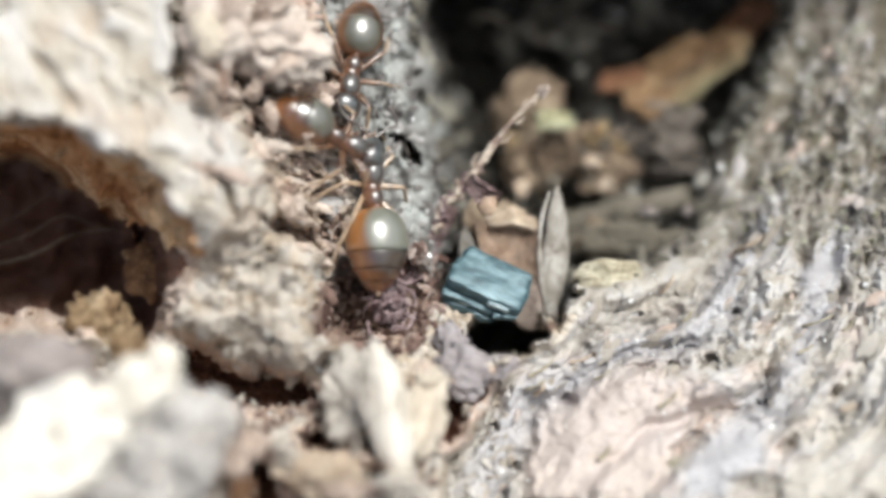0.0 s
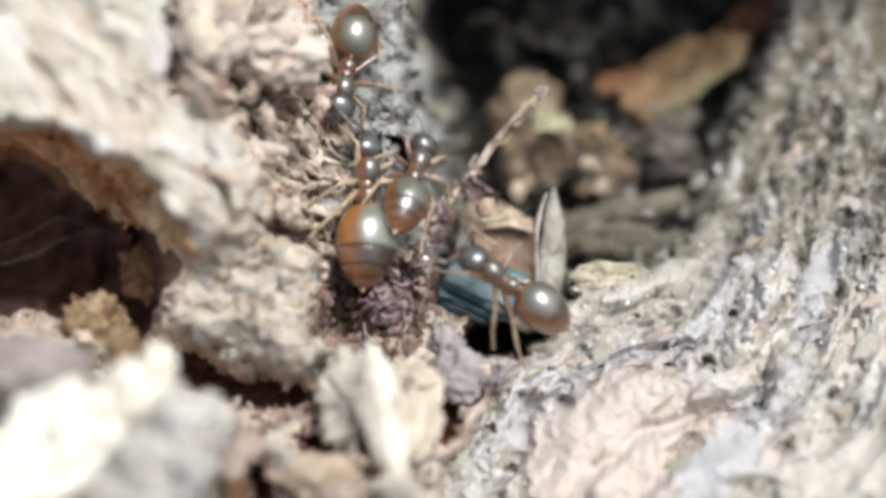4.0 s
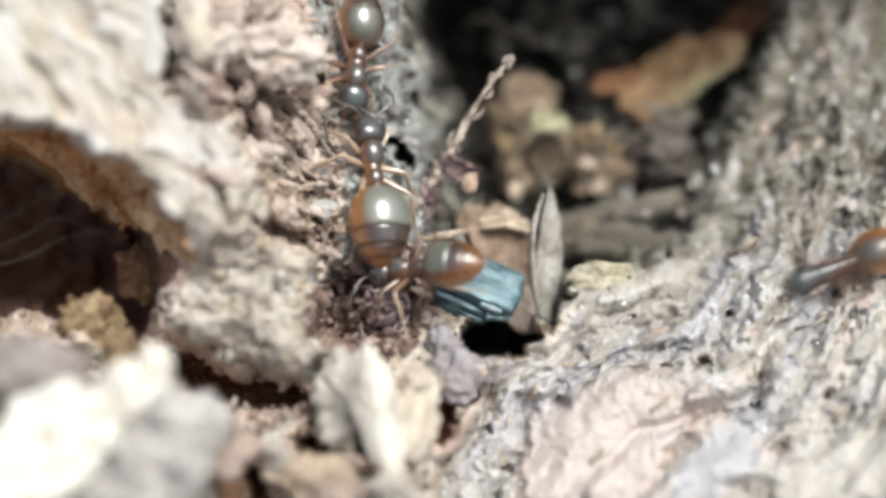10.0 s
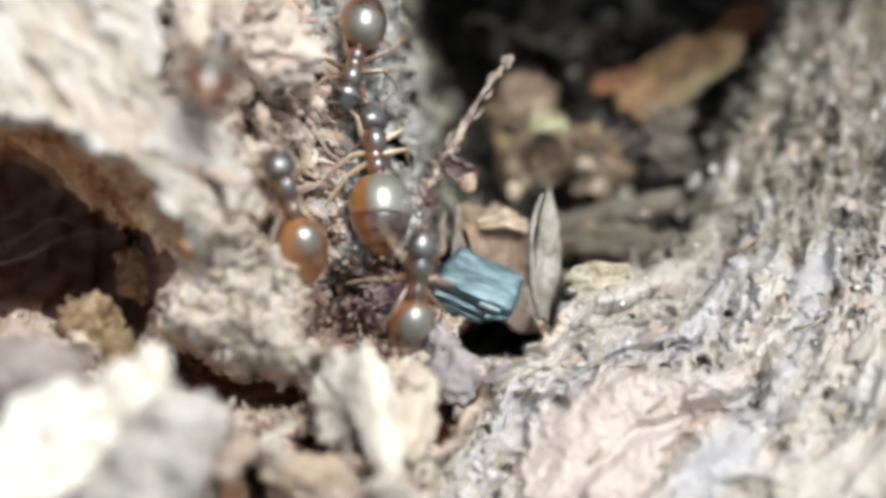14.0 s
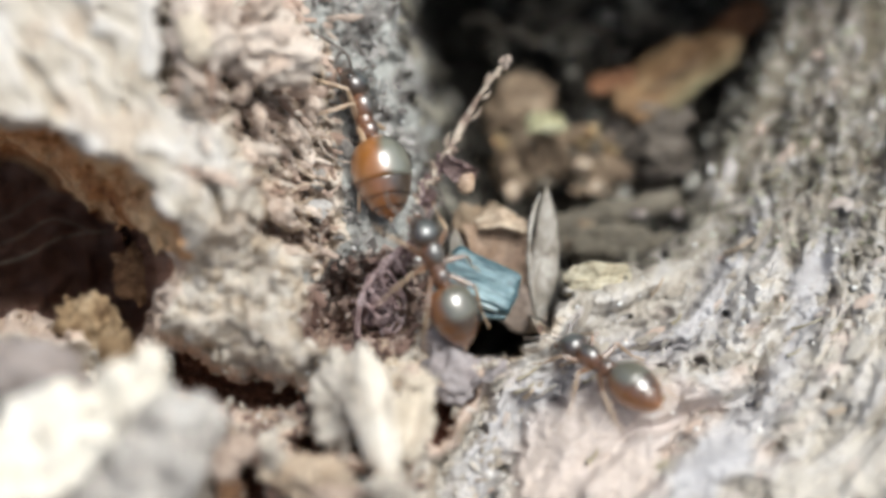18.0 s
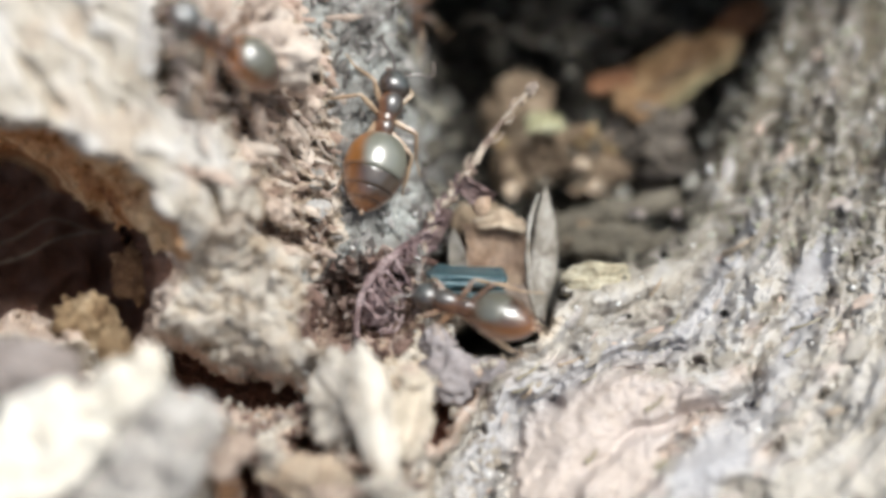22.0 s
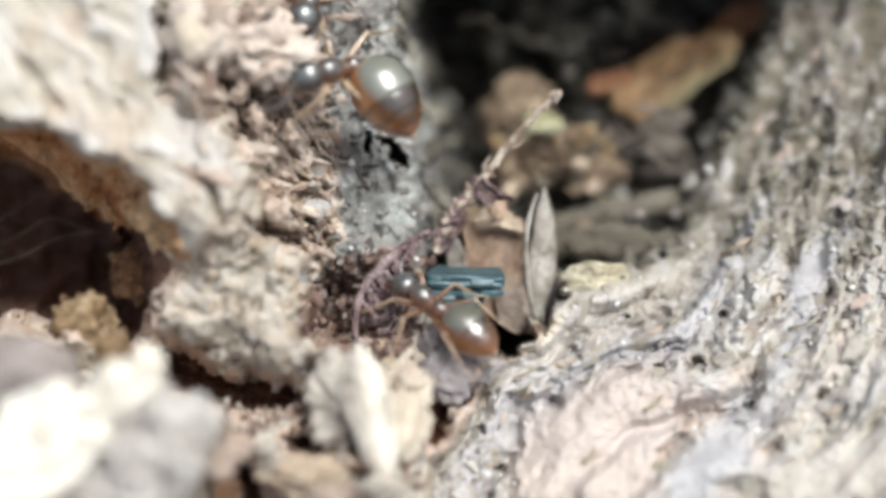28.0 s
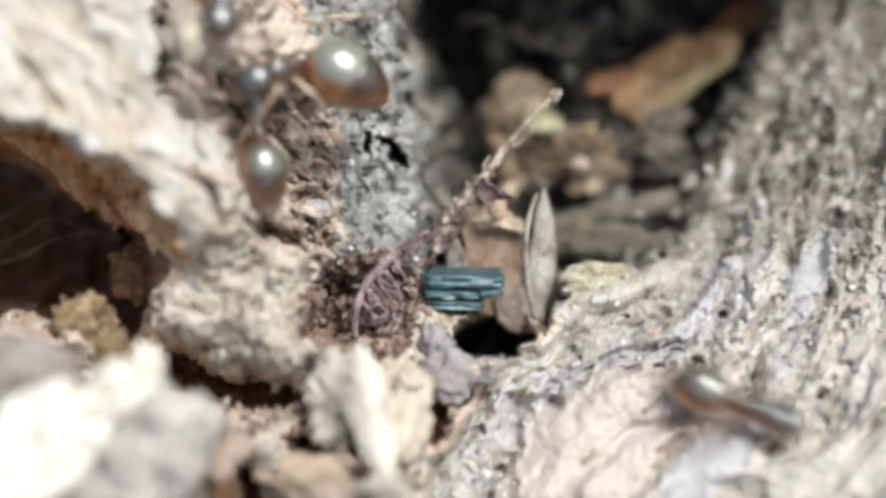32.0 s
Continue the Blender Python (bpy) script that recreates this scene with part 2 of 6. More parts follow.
# paler copy of the teal, colour standing in for bright glints
M_TEALGLINT = grainy("pale_teal_facet", [(0.3, (0.10, 0.17, 0.19)), (0.55, (0.26, 0.34, 0.36)), (0.8, (0.42, 0.50, 0.52))], 1800, 6000, 0.28, 0.8, 0.00003)


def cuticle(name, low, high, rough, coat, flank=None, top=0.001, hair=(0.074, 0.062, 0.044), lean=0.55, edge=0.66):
    """Insect skin; flank: the paler colour of its sides; hair: the silvery sheen of short hair, a reflection painted on
    its back near the height top.
    """
    m, t, b = material(name, rough, 0.4)
    c = ramp(t, noise_out(t, 1600, 4), [(0.3, low), (0.7, high)])
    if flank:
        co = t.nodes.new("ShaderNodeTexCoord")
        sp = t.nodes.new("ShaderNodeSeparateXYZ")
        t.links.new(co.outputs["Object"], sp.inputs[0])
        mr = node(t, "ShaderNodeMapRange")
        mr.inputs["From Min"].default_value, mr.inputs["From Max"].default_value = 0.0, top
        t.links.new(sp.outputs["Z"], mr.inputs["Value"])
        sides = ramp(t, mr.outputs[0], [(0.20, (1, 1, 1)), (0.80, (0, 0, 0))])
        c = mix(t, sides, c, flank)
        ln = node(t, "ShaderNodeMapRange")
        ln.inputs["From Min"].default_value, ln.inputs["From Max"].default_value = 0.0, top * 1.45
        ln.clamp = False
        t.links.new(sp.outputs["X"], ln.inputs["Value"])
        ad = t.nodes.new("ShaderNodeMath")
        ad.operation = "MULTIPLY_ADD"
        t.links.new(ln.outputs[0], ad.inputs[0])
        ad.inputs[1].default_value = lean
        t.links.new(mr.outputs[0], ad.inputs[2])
        # sheen painted where the back, towards its front, would mirror the sky
        sheen_mask = ramp(t, ad.outputs[0], [(edge - 0.06, (0, 0, 0)), (edge + 0.18, (1, 1, 1))])
        c = mix(t, sheen_mask, c, hair)
    t.links.new(c, b.inputs["Base Color"])
    b.inputs["Coat Weight"].default_value = coat
    b.inputs["Coat Roughness"].default_value = 0.26
    b.inputs["Coat IOR"].default_value = 2.0
    relief(t, b, noise_out(t, 9000, 3), 0.00001, 0.4)
    return m


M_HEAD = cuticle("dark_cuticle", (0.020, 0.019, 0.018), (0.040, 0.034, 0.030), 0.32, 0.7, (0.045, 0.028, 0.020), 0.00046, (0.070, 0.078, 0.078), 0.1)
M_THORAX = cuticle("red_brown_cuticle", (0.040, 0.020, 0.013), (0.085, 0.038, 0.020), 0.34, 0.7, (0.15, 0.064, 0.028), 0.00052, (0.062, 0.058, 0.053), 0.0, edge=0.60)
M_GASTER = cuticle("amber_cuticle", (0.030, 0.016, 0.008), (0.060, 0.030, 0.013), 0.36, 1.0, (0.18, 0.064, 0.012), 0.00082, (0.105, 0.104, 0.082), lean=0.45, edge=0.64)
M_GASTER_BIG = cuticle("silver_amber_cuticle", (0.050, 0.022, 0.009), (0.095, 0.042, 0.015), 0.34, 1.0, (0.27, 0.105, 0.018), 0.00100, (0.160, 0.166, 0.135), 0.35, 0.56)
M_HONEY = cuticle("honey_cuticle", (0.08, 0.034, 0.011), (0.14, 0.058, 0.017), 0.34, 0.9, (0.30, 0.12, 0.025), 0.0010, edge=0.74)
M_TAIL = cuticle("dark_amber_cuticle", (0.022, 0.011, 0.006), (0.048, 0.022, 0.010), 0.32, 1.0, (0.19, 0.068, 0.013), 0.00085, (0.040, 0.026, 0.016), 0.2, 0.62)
M_LEG = cuticle("pale_amber_leg", (0.24, 0.15, 0.085), (0.48, 0.37, 0.25), 0.35, 0.8)
M_FEMUR = cuticle("brown_femur", (0.075, 0.034, 0.016), (0.20, 0.11, 0.055), 0.34, 0.8)
M_DARKLEG = cuticle("dark_feeler", (0.05, 0.038, 0.030), (0.13, 0.11, 0.10), 0.35, 0.9)
M_EYE = cuticle("black_eye", (0.004, 0.004, 0.004), (0.01, 0.01, 0.01), 0.15, 0.6)

# ---- relief of the crevice ----
rng = np.random.default_rng(7)
PERM = rng.permutation(512)
GRAD = rng.normal(size=(512, 2))
GRAD /= np.linalg.norm(GRAD, axis=1)[:, None]


def perlin(x, y):
    xi, yi = np.floor(x).astype(int), np.floor(y).astype(int)
    fx, fy = x - xi, y - yi
    u, v = fx * fx * fx * (fx * (fx * 6 - 15) + 10), fy * fy * fy * (fy * (fy * 6 - 15) + 10)

    def corner(i, j):
        g = GRAD[PERM[(PERM[(xi + i) & 511] + yi + j) & 511]]
        return g[..., 0] * (fx - i) + g[..., 1] * (fy - j)
    a = corner(0, 0) * (1 - u) + corner(1, 0) * u
    b = corner(0, 1) * (1 - u) + corner(1, 1) * u
    return (a * (1 - v) + b * v) * 1.5


def fbm(x, y, n=4, gain=0.5, off=0.0):
    total, amp = np.zeros_like(x), 1.0
    for i in range(n):
        total = total + amp * perlin(x * 2 ** i + 17.3 * i + off, y * 2 ** i - 9.1 * i + off)
        amp *= gain
    return total


def cells(x, y, seed=0):
    """Broken pieces on a jittered lattice: distance to the nearest joint, and a random number for each piece."""
    xi, yi = np.floor(x).astype(int), np.floor(y).astype(int)
    f1, f2, who = np.full(x.shape, 9.0), np.full(x.shape, 9.0), np.zeros(x.shape)
    for i in (-1, 0, 1):
        for j in (-1, 0, 1):
            k = PERM[(PERM[(xi + i + seed) & 511] + yi + j) & 511]
            d = np.hypot(xi + i + 0.5 + 0.8 * (PERM[k] / 511 - 0.5) - x, yi + j + 0.5 + 0.8 * (PERM[(k + 91) & 511] / 511 - 0.5) - y)
            near = d < f1
            f2 = np.where(near, f1, np.minimum(f2, d))
            who = np.where(near, PERM[(k + 37) & 511] / 511, who)
            f1 = np.where(near, d, f1)
    return f2 - f1, who


def inside(x, y, pts):
    """Signed distance to a closed outline, positive inside."""
    d = np.full(x.shape, 1e9)
    odd = np.zeros(x.shape, bool)
    for (x0, y0), (x1, y1) in zip(pts, pts[1:] + pts[:1]):
        ex, ey = x1 - x0, y1 - y0
        t = np.clip(((x - x0) * ex + (y - y0) * ey) / (ex * ex + ey * ey), 0, 1)
        d = np.minimum(d, np.hypot(x - x0 - t * ex, y - y0 - t * ey))
        if y0 != y1:
            odd ^= ((y0 > y) != (y1 > y)) & (x < (x1 - x0) * (y - y0) / (y1 - y0) + x0)
    return np.where(odd, d, -d)


def step(a, b, v):
    t = np.clip((v - a) / (b - a), 0, 1)
    return t * t * (3 - 2 * t)


SLAB = [(-2500, -2500), (330, -2500), (322, -60), (318, 60), (312, 150), (348, 192), (405, 225), (452, 285), (470, 345),
        (462, 395), (425, 440), (345, 462), (290, 385), (200, 300), (80, 246), (-60, 232), (-2500, 200)]
CAVE = [(-2500, 190), (0, 236), (100, 246), (215, 300), (300, 385), (338, 450), (312, 530), (270, 600), (225, 640),
        (140, 590), (60, 582), (-2500, 540)]
LUMP = [(345, 465), (420, 415), (515, 420), (560, 500), (556, 570), (620, 600), (600, 650), (535, 672), (430, 656),
        (340, 612), (290, 574), (312, 510)]
GASH = [(284, 590), (345, 618), (415, 654), (520, 668), (556, 700), (540, 738), (450, 744), (372, 726), (300, 672)]
GASHES = [[(516, 778), (556, 764), (592, 742), (612, 764), (652, 780), (650, 800), (596, 806), (536, 802)],
          [(432, 806), (462, 818), (486, 866), (500, 960), (420, 960), (436, 866)],
          [(752, 676), (800, 684), (868, 676), (850, 716), (812, 752), (780, 792), (752, 750)],
          [(622, 838), (668, 830), (700, 850), (664, 866), (626, 862)]]
ROOT = [(742, 2500), (770, 820), (840, 720), (862, 655), (950, 600), (1012, 548), (1180, 484), (1236, 400), (1262, 320), (1330, 190),
        (1392, 20), (1450, -2500), (3500, -2500), (3500, 2500)]
HOLLOW = [(690, -110), (702, -40), (728, 120), (752, 200), (770, 320), (758, 420), (830, 470), (1000, 508), (1150, 480),
          (1230, 405), (1252, 320), (1330, 180), (1386, 20), (1390, -60), (1250, -130), (950, -140)]
HOLE = [(808, 586), (850, 558), (892, 546), (936, 560), (962, 590), (938, 622), (876, 648), (822, 640)]
RECESS = [(772, 450), (815, 395), (900, 372), (985, 372), (1002, 440), (1022, 528), (982, 580), (880, 565), (800, 560), (752, 520)]
RUBBLE = [(318, 112), (420, 55), (560, 55), (602, 150), (590, 300), (612, 420), (560, 480), (500, 420), (476, 350), (440, 268), (380, 212), (326, 180)]
NOOK = [(534, 562), (566, 490), (612, 470), (640, 445), (720, 440), (765, 470), (768, 545), (742, 590), (705, 628), (640, 618), (560, 616)]
# open chinks in the rotten wood
SLOTS = [[(664, 238), (676, 240), (674, 282), (664, 284)], [(690, 248), (704, 250), (734, 284), (728, 296), (700, 274)], [(722, 170), (746, 176), (742, 190), (720, 184)],
         [(712, 98), (738, 100), (738, 110), (712, 110)]]
# smooth plates of the root's bark: dusky pink, cream, lavender grey, pale
PLATES = [[(945, 745), (1000, 690), (1110, 672), (1230, 690), (1205, 760), (1130, 882), (900, 900)],
          [(1110, 790), (1150, 745), (1215, 735), (1195, 790), (1140, 815)],
          [(1190, 890), (1215, 815), (1262, 760), (1345, 755), (1345, 810), (1300, 850), (1270, 900)],
          [(1345, 900), (1400, 820), (1490, 770), (1600, 760), (1600, 900)],
          [(1395, 510), (1420, 450), (1490, 420), (1475, 480), (1440, 545)]]
GREY_BAND = [(1180, 900), (1225, 800), (1290, 730), (1370, 640), (1410, 540), (1440, 440), (1500, 330), (1550, 340), (1500, 450), (1460, 560), (1420, 660), (1350, 790), (1270, 900)]
REDGASH = [(440, 385), (500, 378), (560, 412), (578, 446), (520, 432), (455, 412)]


def relief_of(x, y):
    """Height in mm, grain and patch strength, and the kind of surface, over the chart."""
    wx = x + 14 * fbm(x / 70, y / 70, 3) + 5 * fbm(x / 17, y / 17, 2, off=3)
    wy = y + 14 * fbm(x / 70, y / 70, 3, off=40) + 5 * fbm(x / 17, y / 17, 2, off=60)
    slab, cave, lump = inside(wx, wy, SLAB), inside(wx, wy, CAVE), inside(wx, wy, LUMP)
    gash, root, hollow = inside(wx, wy, GASH), inside(wx, wy, ROOT), inside(x + 0.4 * (wx - x), y + 0.4 * (wy - y), HOLLOW)
    for more in GASHES:
        gash = np.maximum(gash, inside(wx, wy, more) + 6)
    hole, rubble, redgash = inside(wx, wy, HOLE), inside(wx, wy, RUBBLE), inside(wx, wy, REDGASH)
    yc = np.clip(y, -600, 1500)
    # floor of litter, then the standing wood of the middle
    floor = -1.3 + 0.0125 * (yc - 640)
    floor = np.where(y > 640, np.minimum(floor, 4.0), floor)
    wood = -3.4 + 0.0062 * (yc - 300) - 0.0085 * (np.clip(x, 300, 900) - 610)
    f = step(470, 620, y + 0.15 * (x - 640))
    h = wood * (1 - f) + floor * f
    rough = 0.38 * fbm(x / 60, y / 60, 4, 0.5, 5) + 0.06 * fbm(x / 14, y / 14, 3, 0.5, 8)
    grain = 0.52 + 0.36 * fbm(x / 46, y / 46, 4, 0.5, 11)
    # loose rubble left of the climbing way
    r = step(-25, 25, rubble)
    bx, by = 0.8 * x + 0.6 * y, 0.8 * y - 0.6 * x
    joint, piece = cells((bx + 22 * fbm(x / 45, y / 45, 3)) / 74, (by + 22 * fbm(x / 45, y / 45, 3, off=9)) / 34, 3)
    joint2, piece2 = cells((bx + 6 * fbm(x / 12, y / 12, 2)) / 24, (by + 6 * fbm(x / 12, y / 12, 2, off=9)) / 15, 9)
    broken = 0.42 * (piece - 0.5) - 0.38 * np.exp(-joint / 0.10) + 0.20 * (piece2 - 0.5) - 0.15 * np.exp(-joint2 / 0.12) + 0.5 * fbm(bx / 60, by / 22, 4, 0.55, 24) + 0.22 * fbm(bx / 30, by / 10, 3, 0.5, 26)
    h = h + r * (1.1 - 0.006 * (np.clip(x, 330, 600) - 460) + broken)
    grain = grain + r * (0.22 * (piece - 0.5) + 0.2 * (piece2 - 0.5) - 0.15 * np.exp(-joint / 0.1))
    # rust tint in sunk gaps, with the gaps' shade painted as darker grain
    rust = r * step(0.12, 0.5, fbm(bx / 70, by / 40, 4, 0.6, 240) + 0.05)
    h = h - 0.35 * rust
    grain = grain - 0.20 * rust
    h = h + 1.0 * np.exp(-((x - 352) / 70) ** 2 - ((y - 158) / 55) ** 2) + 1.5 * np.exp(-((x - 345) / 52) ** 2) * step(240, 150, y) + 0.8 * np.exp(-((x - 338) / 46) ** 2) * step(130, 60, y)
    # chinks in the standing wood
    wj, wp = cells((x + 24 * fbm(x / 50, y / 50, 3)) / 40, (y + 24 * fbm(x / 50, y / 50, 3, off=4)) / 60, 21)
    wz = (1 - f) * (1 - r)
    chink = np.full(x.shape, -1e9)
    for slot in SLOTS:
        chink = np.maximum(chink, inside(wx, wy, slot))
    h = h - wz * 2.4 * step(680, 775, x - 0.10 * (yc - 200)) ** 2
    h = h + wz * (0.20 * (wp - 0.5) - 0.10 * np.exp(-wj / 0.10) + 0.5 * fbm(x / 46, y / 62, 4, 0.5, 28))
    grain = grain + wz * (0.10 * (wp - 0.5) + 0.02)
    # pale slab
    soft = step(290, 370, x)
    s = step(-6 - 44 * soft, 34 + 22 * soft, slab)
    along, across = 0.62 * x + 0.78 * y, 0.78 * x - 0.62 * y
    streak = fbm((across + 25 * fbm(x / 80, y / 80, 2)) / 58, along / 170, 4, 0.5, 30)
    slab_h = 1.9 + 0.0022 * (250 - np.clip(x, -900, 420)) + 0.0016 * (np.clip(y, -600, 460) - 200) + 0.16 * streak + 0.26 * fbm(x / 130, y / 110, 2, 0.5, 33)
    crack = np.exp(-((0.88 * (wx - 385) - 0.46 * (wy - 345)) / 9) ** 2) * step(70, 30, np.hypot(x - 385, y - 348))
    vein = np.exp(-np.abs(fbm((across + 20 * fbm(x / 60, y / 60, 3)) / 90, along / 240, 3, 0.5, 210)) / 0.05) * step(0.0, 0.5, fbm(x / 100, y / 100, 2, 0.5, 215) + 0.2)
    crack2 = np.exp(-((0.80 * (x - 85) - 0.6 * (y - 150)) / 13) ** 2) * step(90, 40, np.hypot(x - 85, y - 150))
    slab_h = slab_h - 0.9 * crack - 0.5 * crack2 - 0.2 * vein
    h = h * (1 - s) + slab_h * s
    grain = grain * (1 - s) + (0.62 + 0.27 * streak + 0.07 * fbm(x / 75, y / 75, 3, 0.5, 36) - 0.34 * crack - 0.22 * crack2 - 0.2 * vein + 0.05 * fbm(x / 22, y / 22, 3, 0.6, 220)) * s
    # granular lump
    g = step(-14, 40, lump)
    lj, lp = cells((x + 14 * fbm(x / 30, y / 30, 2)) / 40, (y + 14 * fbm(x / 30, y / 30, 2, off=7)) / 34, 41)
    lj2, lp2 = cells((x + 7 * fbm(x / 14, y / 14, 2)) / 16, (y + 7 * fbm(x / 14, y / 14, 2, off=7)) / 14, 47)
    grit = 0.42 * (lp - 0.5) - 0.26 * np.exp(-lj / 0.14) + 0.16 * (lp2 - 0.5) - 0.16 * np.exp(-lj2 / 0.14)
    h = h * (1 - g) + g * (0.7 + 0.004 * (yc - 560) + 0.7 * fbm(x / 90, y / 90, 2, 0.5, 50))
    low = np.clip(g + f * (1 - s), 0, 1)
    h = h + (0.4 * low + 0.6 * g) * grit
    grain = grain + low * (0.12 * (lp - 0.5) + 0.16 * (lp2 - 0.5)) + 0.06 * g
    # bark of the root on the far side
    root = 0.35 * root + 0.65 * inside(x + 16 * fbm(x / 130, y / 130, 2, 0.5, 190), y + 16 * fbm(x / 130, y / 130, 2, 0.5, 195), ROOT)
    k = step(-4, 30 + 70 * step(520, 380, y), root)
    root = inside(x + 16 * fbm(x / 130, y / 130, 2, 0.5, 190), y + 16 * fbm(x / 130, y / 130, 2, 0.5, 195), ROOT)
    t = 0.62 * x - 0.78 * y
    ridge = fbm((root + 16 * fbm(x / 50, y / 50, 3)) / 44, t / 150, 4, 0.42, 70)
    wide = fbm(root / 75, t / 330, 3, 0.5, 75)
    yl = np.minimum(yc, 1000)
    root_h = -3.0 + np.where(yl < 640, 0.0130 * (yl - 640), 0.008 * (yl - 640)) + 0.0052 * np.clip(root, 0, 900) + 0.62 * ridge + 0.9 * wide
    plates = [inside(wx, wy, p) for p in PLATES]
    plate = step(-16, 22, np.maximum.reduce(plates))
    root_h = root_h - plate * (0.56 * ridge + 0.55 * wide) + 0.12 * plate
    gritty = step(640, 430, y + 0.25 * (1250 - x)) * (1 - plate)
    uj, up_ = cells((t + 16 * fbm(x / 30, y / 30, 2, off=70)) / 46, (root + 12 * fbm(x / 30, y / 30, 2, off=77)) / 25, 81)
    uj2, up2 = cells((t + 6 * fbm(x / 14, y / 14, 2, off=70)) / 19, (root + 5 * fbm(x / 14, y / 14, 2, off=77)) / 11, 87)
    root_h = root_h + gritty * (0.28 * (up_ - 0.5) - 0.13 * np.exp(-uj / 0.14) + 0.13 * (up2 - 0.5) - 0.07 * np.exp(-uj2 / 0.16))
    root_h = root_h + (0.04 - 0.02 * plate) * fbm(x / 18, y / 18, 3, 0.55, 77)
    rj, rp = cells((t + 40 * fbm(x / 60, y / 60, 3)) / 120, (root + 16 * fbm(x / 50, y / 50, 3, off=5)) / 30, 61)
    rj2, rp2 = cells((t + 20 * fbm(x / 25, y / 25, 2)) / 44, (root + 9 * fbm(x / 25, y / 25, 2, off=5)) / 14, 67)
    patch = step(-0.35, 0.25, fbm(x / 120, y / 120, 3, 0.5, 150))
    patch = patch * (1 - 0.85 * plate)
    root_h = root_h + patch * (0.20 * (rp - 0.5) - 0.13 * np.exp(-rj / 0.12) + 0.04 * (rp2 - 0.5) - 0.05 * np.exp(-rj2 / 0.14))
    furrow = np.exp(-((root - 245 - 20 * perlin(t / 130, t * 0 + 2.5)) / 17) ** 2) * step(900, 700, y)
    root_h = root_h - 0.9 * furrow
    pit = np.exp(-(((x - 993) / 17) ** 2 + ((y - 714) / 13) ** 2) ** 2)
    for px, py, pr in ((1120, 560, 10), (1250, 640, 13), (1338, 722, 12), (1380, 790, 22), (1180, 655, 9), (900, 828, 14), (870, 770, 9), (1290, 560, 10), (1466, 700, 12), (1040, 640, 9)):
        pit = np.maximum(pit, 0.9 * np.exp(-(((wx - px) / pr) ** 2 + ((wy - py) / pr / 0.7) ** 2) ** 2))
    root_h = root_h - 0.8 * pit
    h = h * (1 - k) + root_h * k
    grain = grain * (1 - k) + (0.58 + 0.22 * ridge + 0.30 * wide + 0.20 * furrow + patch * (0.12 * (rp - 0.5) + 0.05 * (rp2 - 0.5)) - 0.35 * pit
                              + gritty * (0.07 + 0.26 * (up_ - 0.5) + 0.8 * (up2 - 0.5) ** 3 + 0.10 * (up2 - 0.5)) + plate * (0.03 - 0.16 * ridge - 0.22 * wide)
                              - 0.15 * step(100, 20, root) * step(720, 580, y)) * k
    # unseen ledge added above the way in, to shade the hollow and upper root
    unseen_ledge = step(-60, -260, y) * step(560, 760, x) * step(1740, 1600, x)
    h = h * (1 - unseen_ledge) + (-4.4 + 0.006 * np.clip(x - 1150, 0, 700) + 0.6 * fbm(x / 90, y / 90, 4, 0.5, 160)) * unseen_ledge
    # openings
    o = step(-10, 60, hollow)
    deep = -12.5 - 5.0 * step(420, 60, y) + (0.9 + 1.8 * step(280, 150, y)) * fbm(x / 52, y / 66, 4, 0.55, 90)
    deep = deep - 4.0 * step(930, 820, x) * step(300, 150, y) + 2.6 * np.exp(-((x - 1010) / 110) ** 2 - ((y - 60) / 80) ** 2)
    h = h * (1 - o) + np.minimum(h, deep) * o
    c = step(-10, 64, cave)
    deepness = (cave + 16 * perlin(x / 50, y / 50)) * (1 + 1.3 * step(150, 0, x))
    lip = 0.09 * step(-4, 56, deepness) + 0.91 * step(40, 118, deepness)
    low_side = step(-30, 70, y - 330 - 0.62 * x)
    c_h = lip * (1 - low_side) + np.maximum(lip, c) * low_side
    h = h * (1 - c_h) + (-9.5 + 0.8 * fbm(x / 60, y / 60, 4, 0.5, 95)) * c_h
    d = step(-6, 30, gash)
    h = h - 2.3 * d
    h = h - 3.2 * step(-3, 7, chink) * wz
    q = step(-4, 26, inside(wx, wy, RECESS))
    h = h * (1 - q) + np.minimum(h, -8.0 + 0.01 * (y - 470)) * q
    e = step(-5, 12, hole)
    h = h - 9 * e
    h = h - 1.3 * step(-4, 14, redgash)
    # nook and pocket are sunk, and their shade is painted as darker grain
    nook = inside(wx, wy, NOOK)
    h = h - 1.1 * step(-6, 40, nook) * (1 + 0.5 * fbm(x / 22, y / 22, 3, 0.6, 230))
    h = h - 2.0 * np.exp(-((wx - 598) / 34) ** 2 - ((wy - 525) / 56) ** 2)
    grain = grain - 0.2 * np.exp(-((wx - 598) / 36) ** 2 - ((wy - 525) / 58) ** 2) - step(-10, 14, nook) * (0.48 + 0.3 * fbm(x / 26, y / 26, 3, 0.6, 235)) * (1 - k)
    h = h + rough * (1 - 0.75 * s) * (1 - 0.6 * k) * (1 - 0.45 * wz)
    # away from the crevice the relief sinks back
    far = np.maximum(np.maximum(-150 - x, x - 1720), np.maximum(-150 - y, y - 1030))
    h = h - 0.012 * np.clip(far, 0, 3000)
    # patches of other colour
    pinkish = step(0.1, 0.7, 0.6 * fbm(x / 110, y / 80, 4, 0.55, 120) + 0.95 * np.exp(-((x - 1120) / 240) ** 2 - ((y - 730) / 110) ** 2) - 0.05)
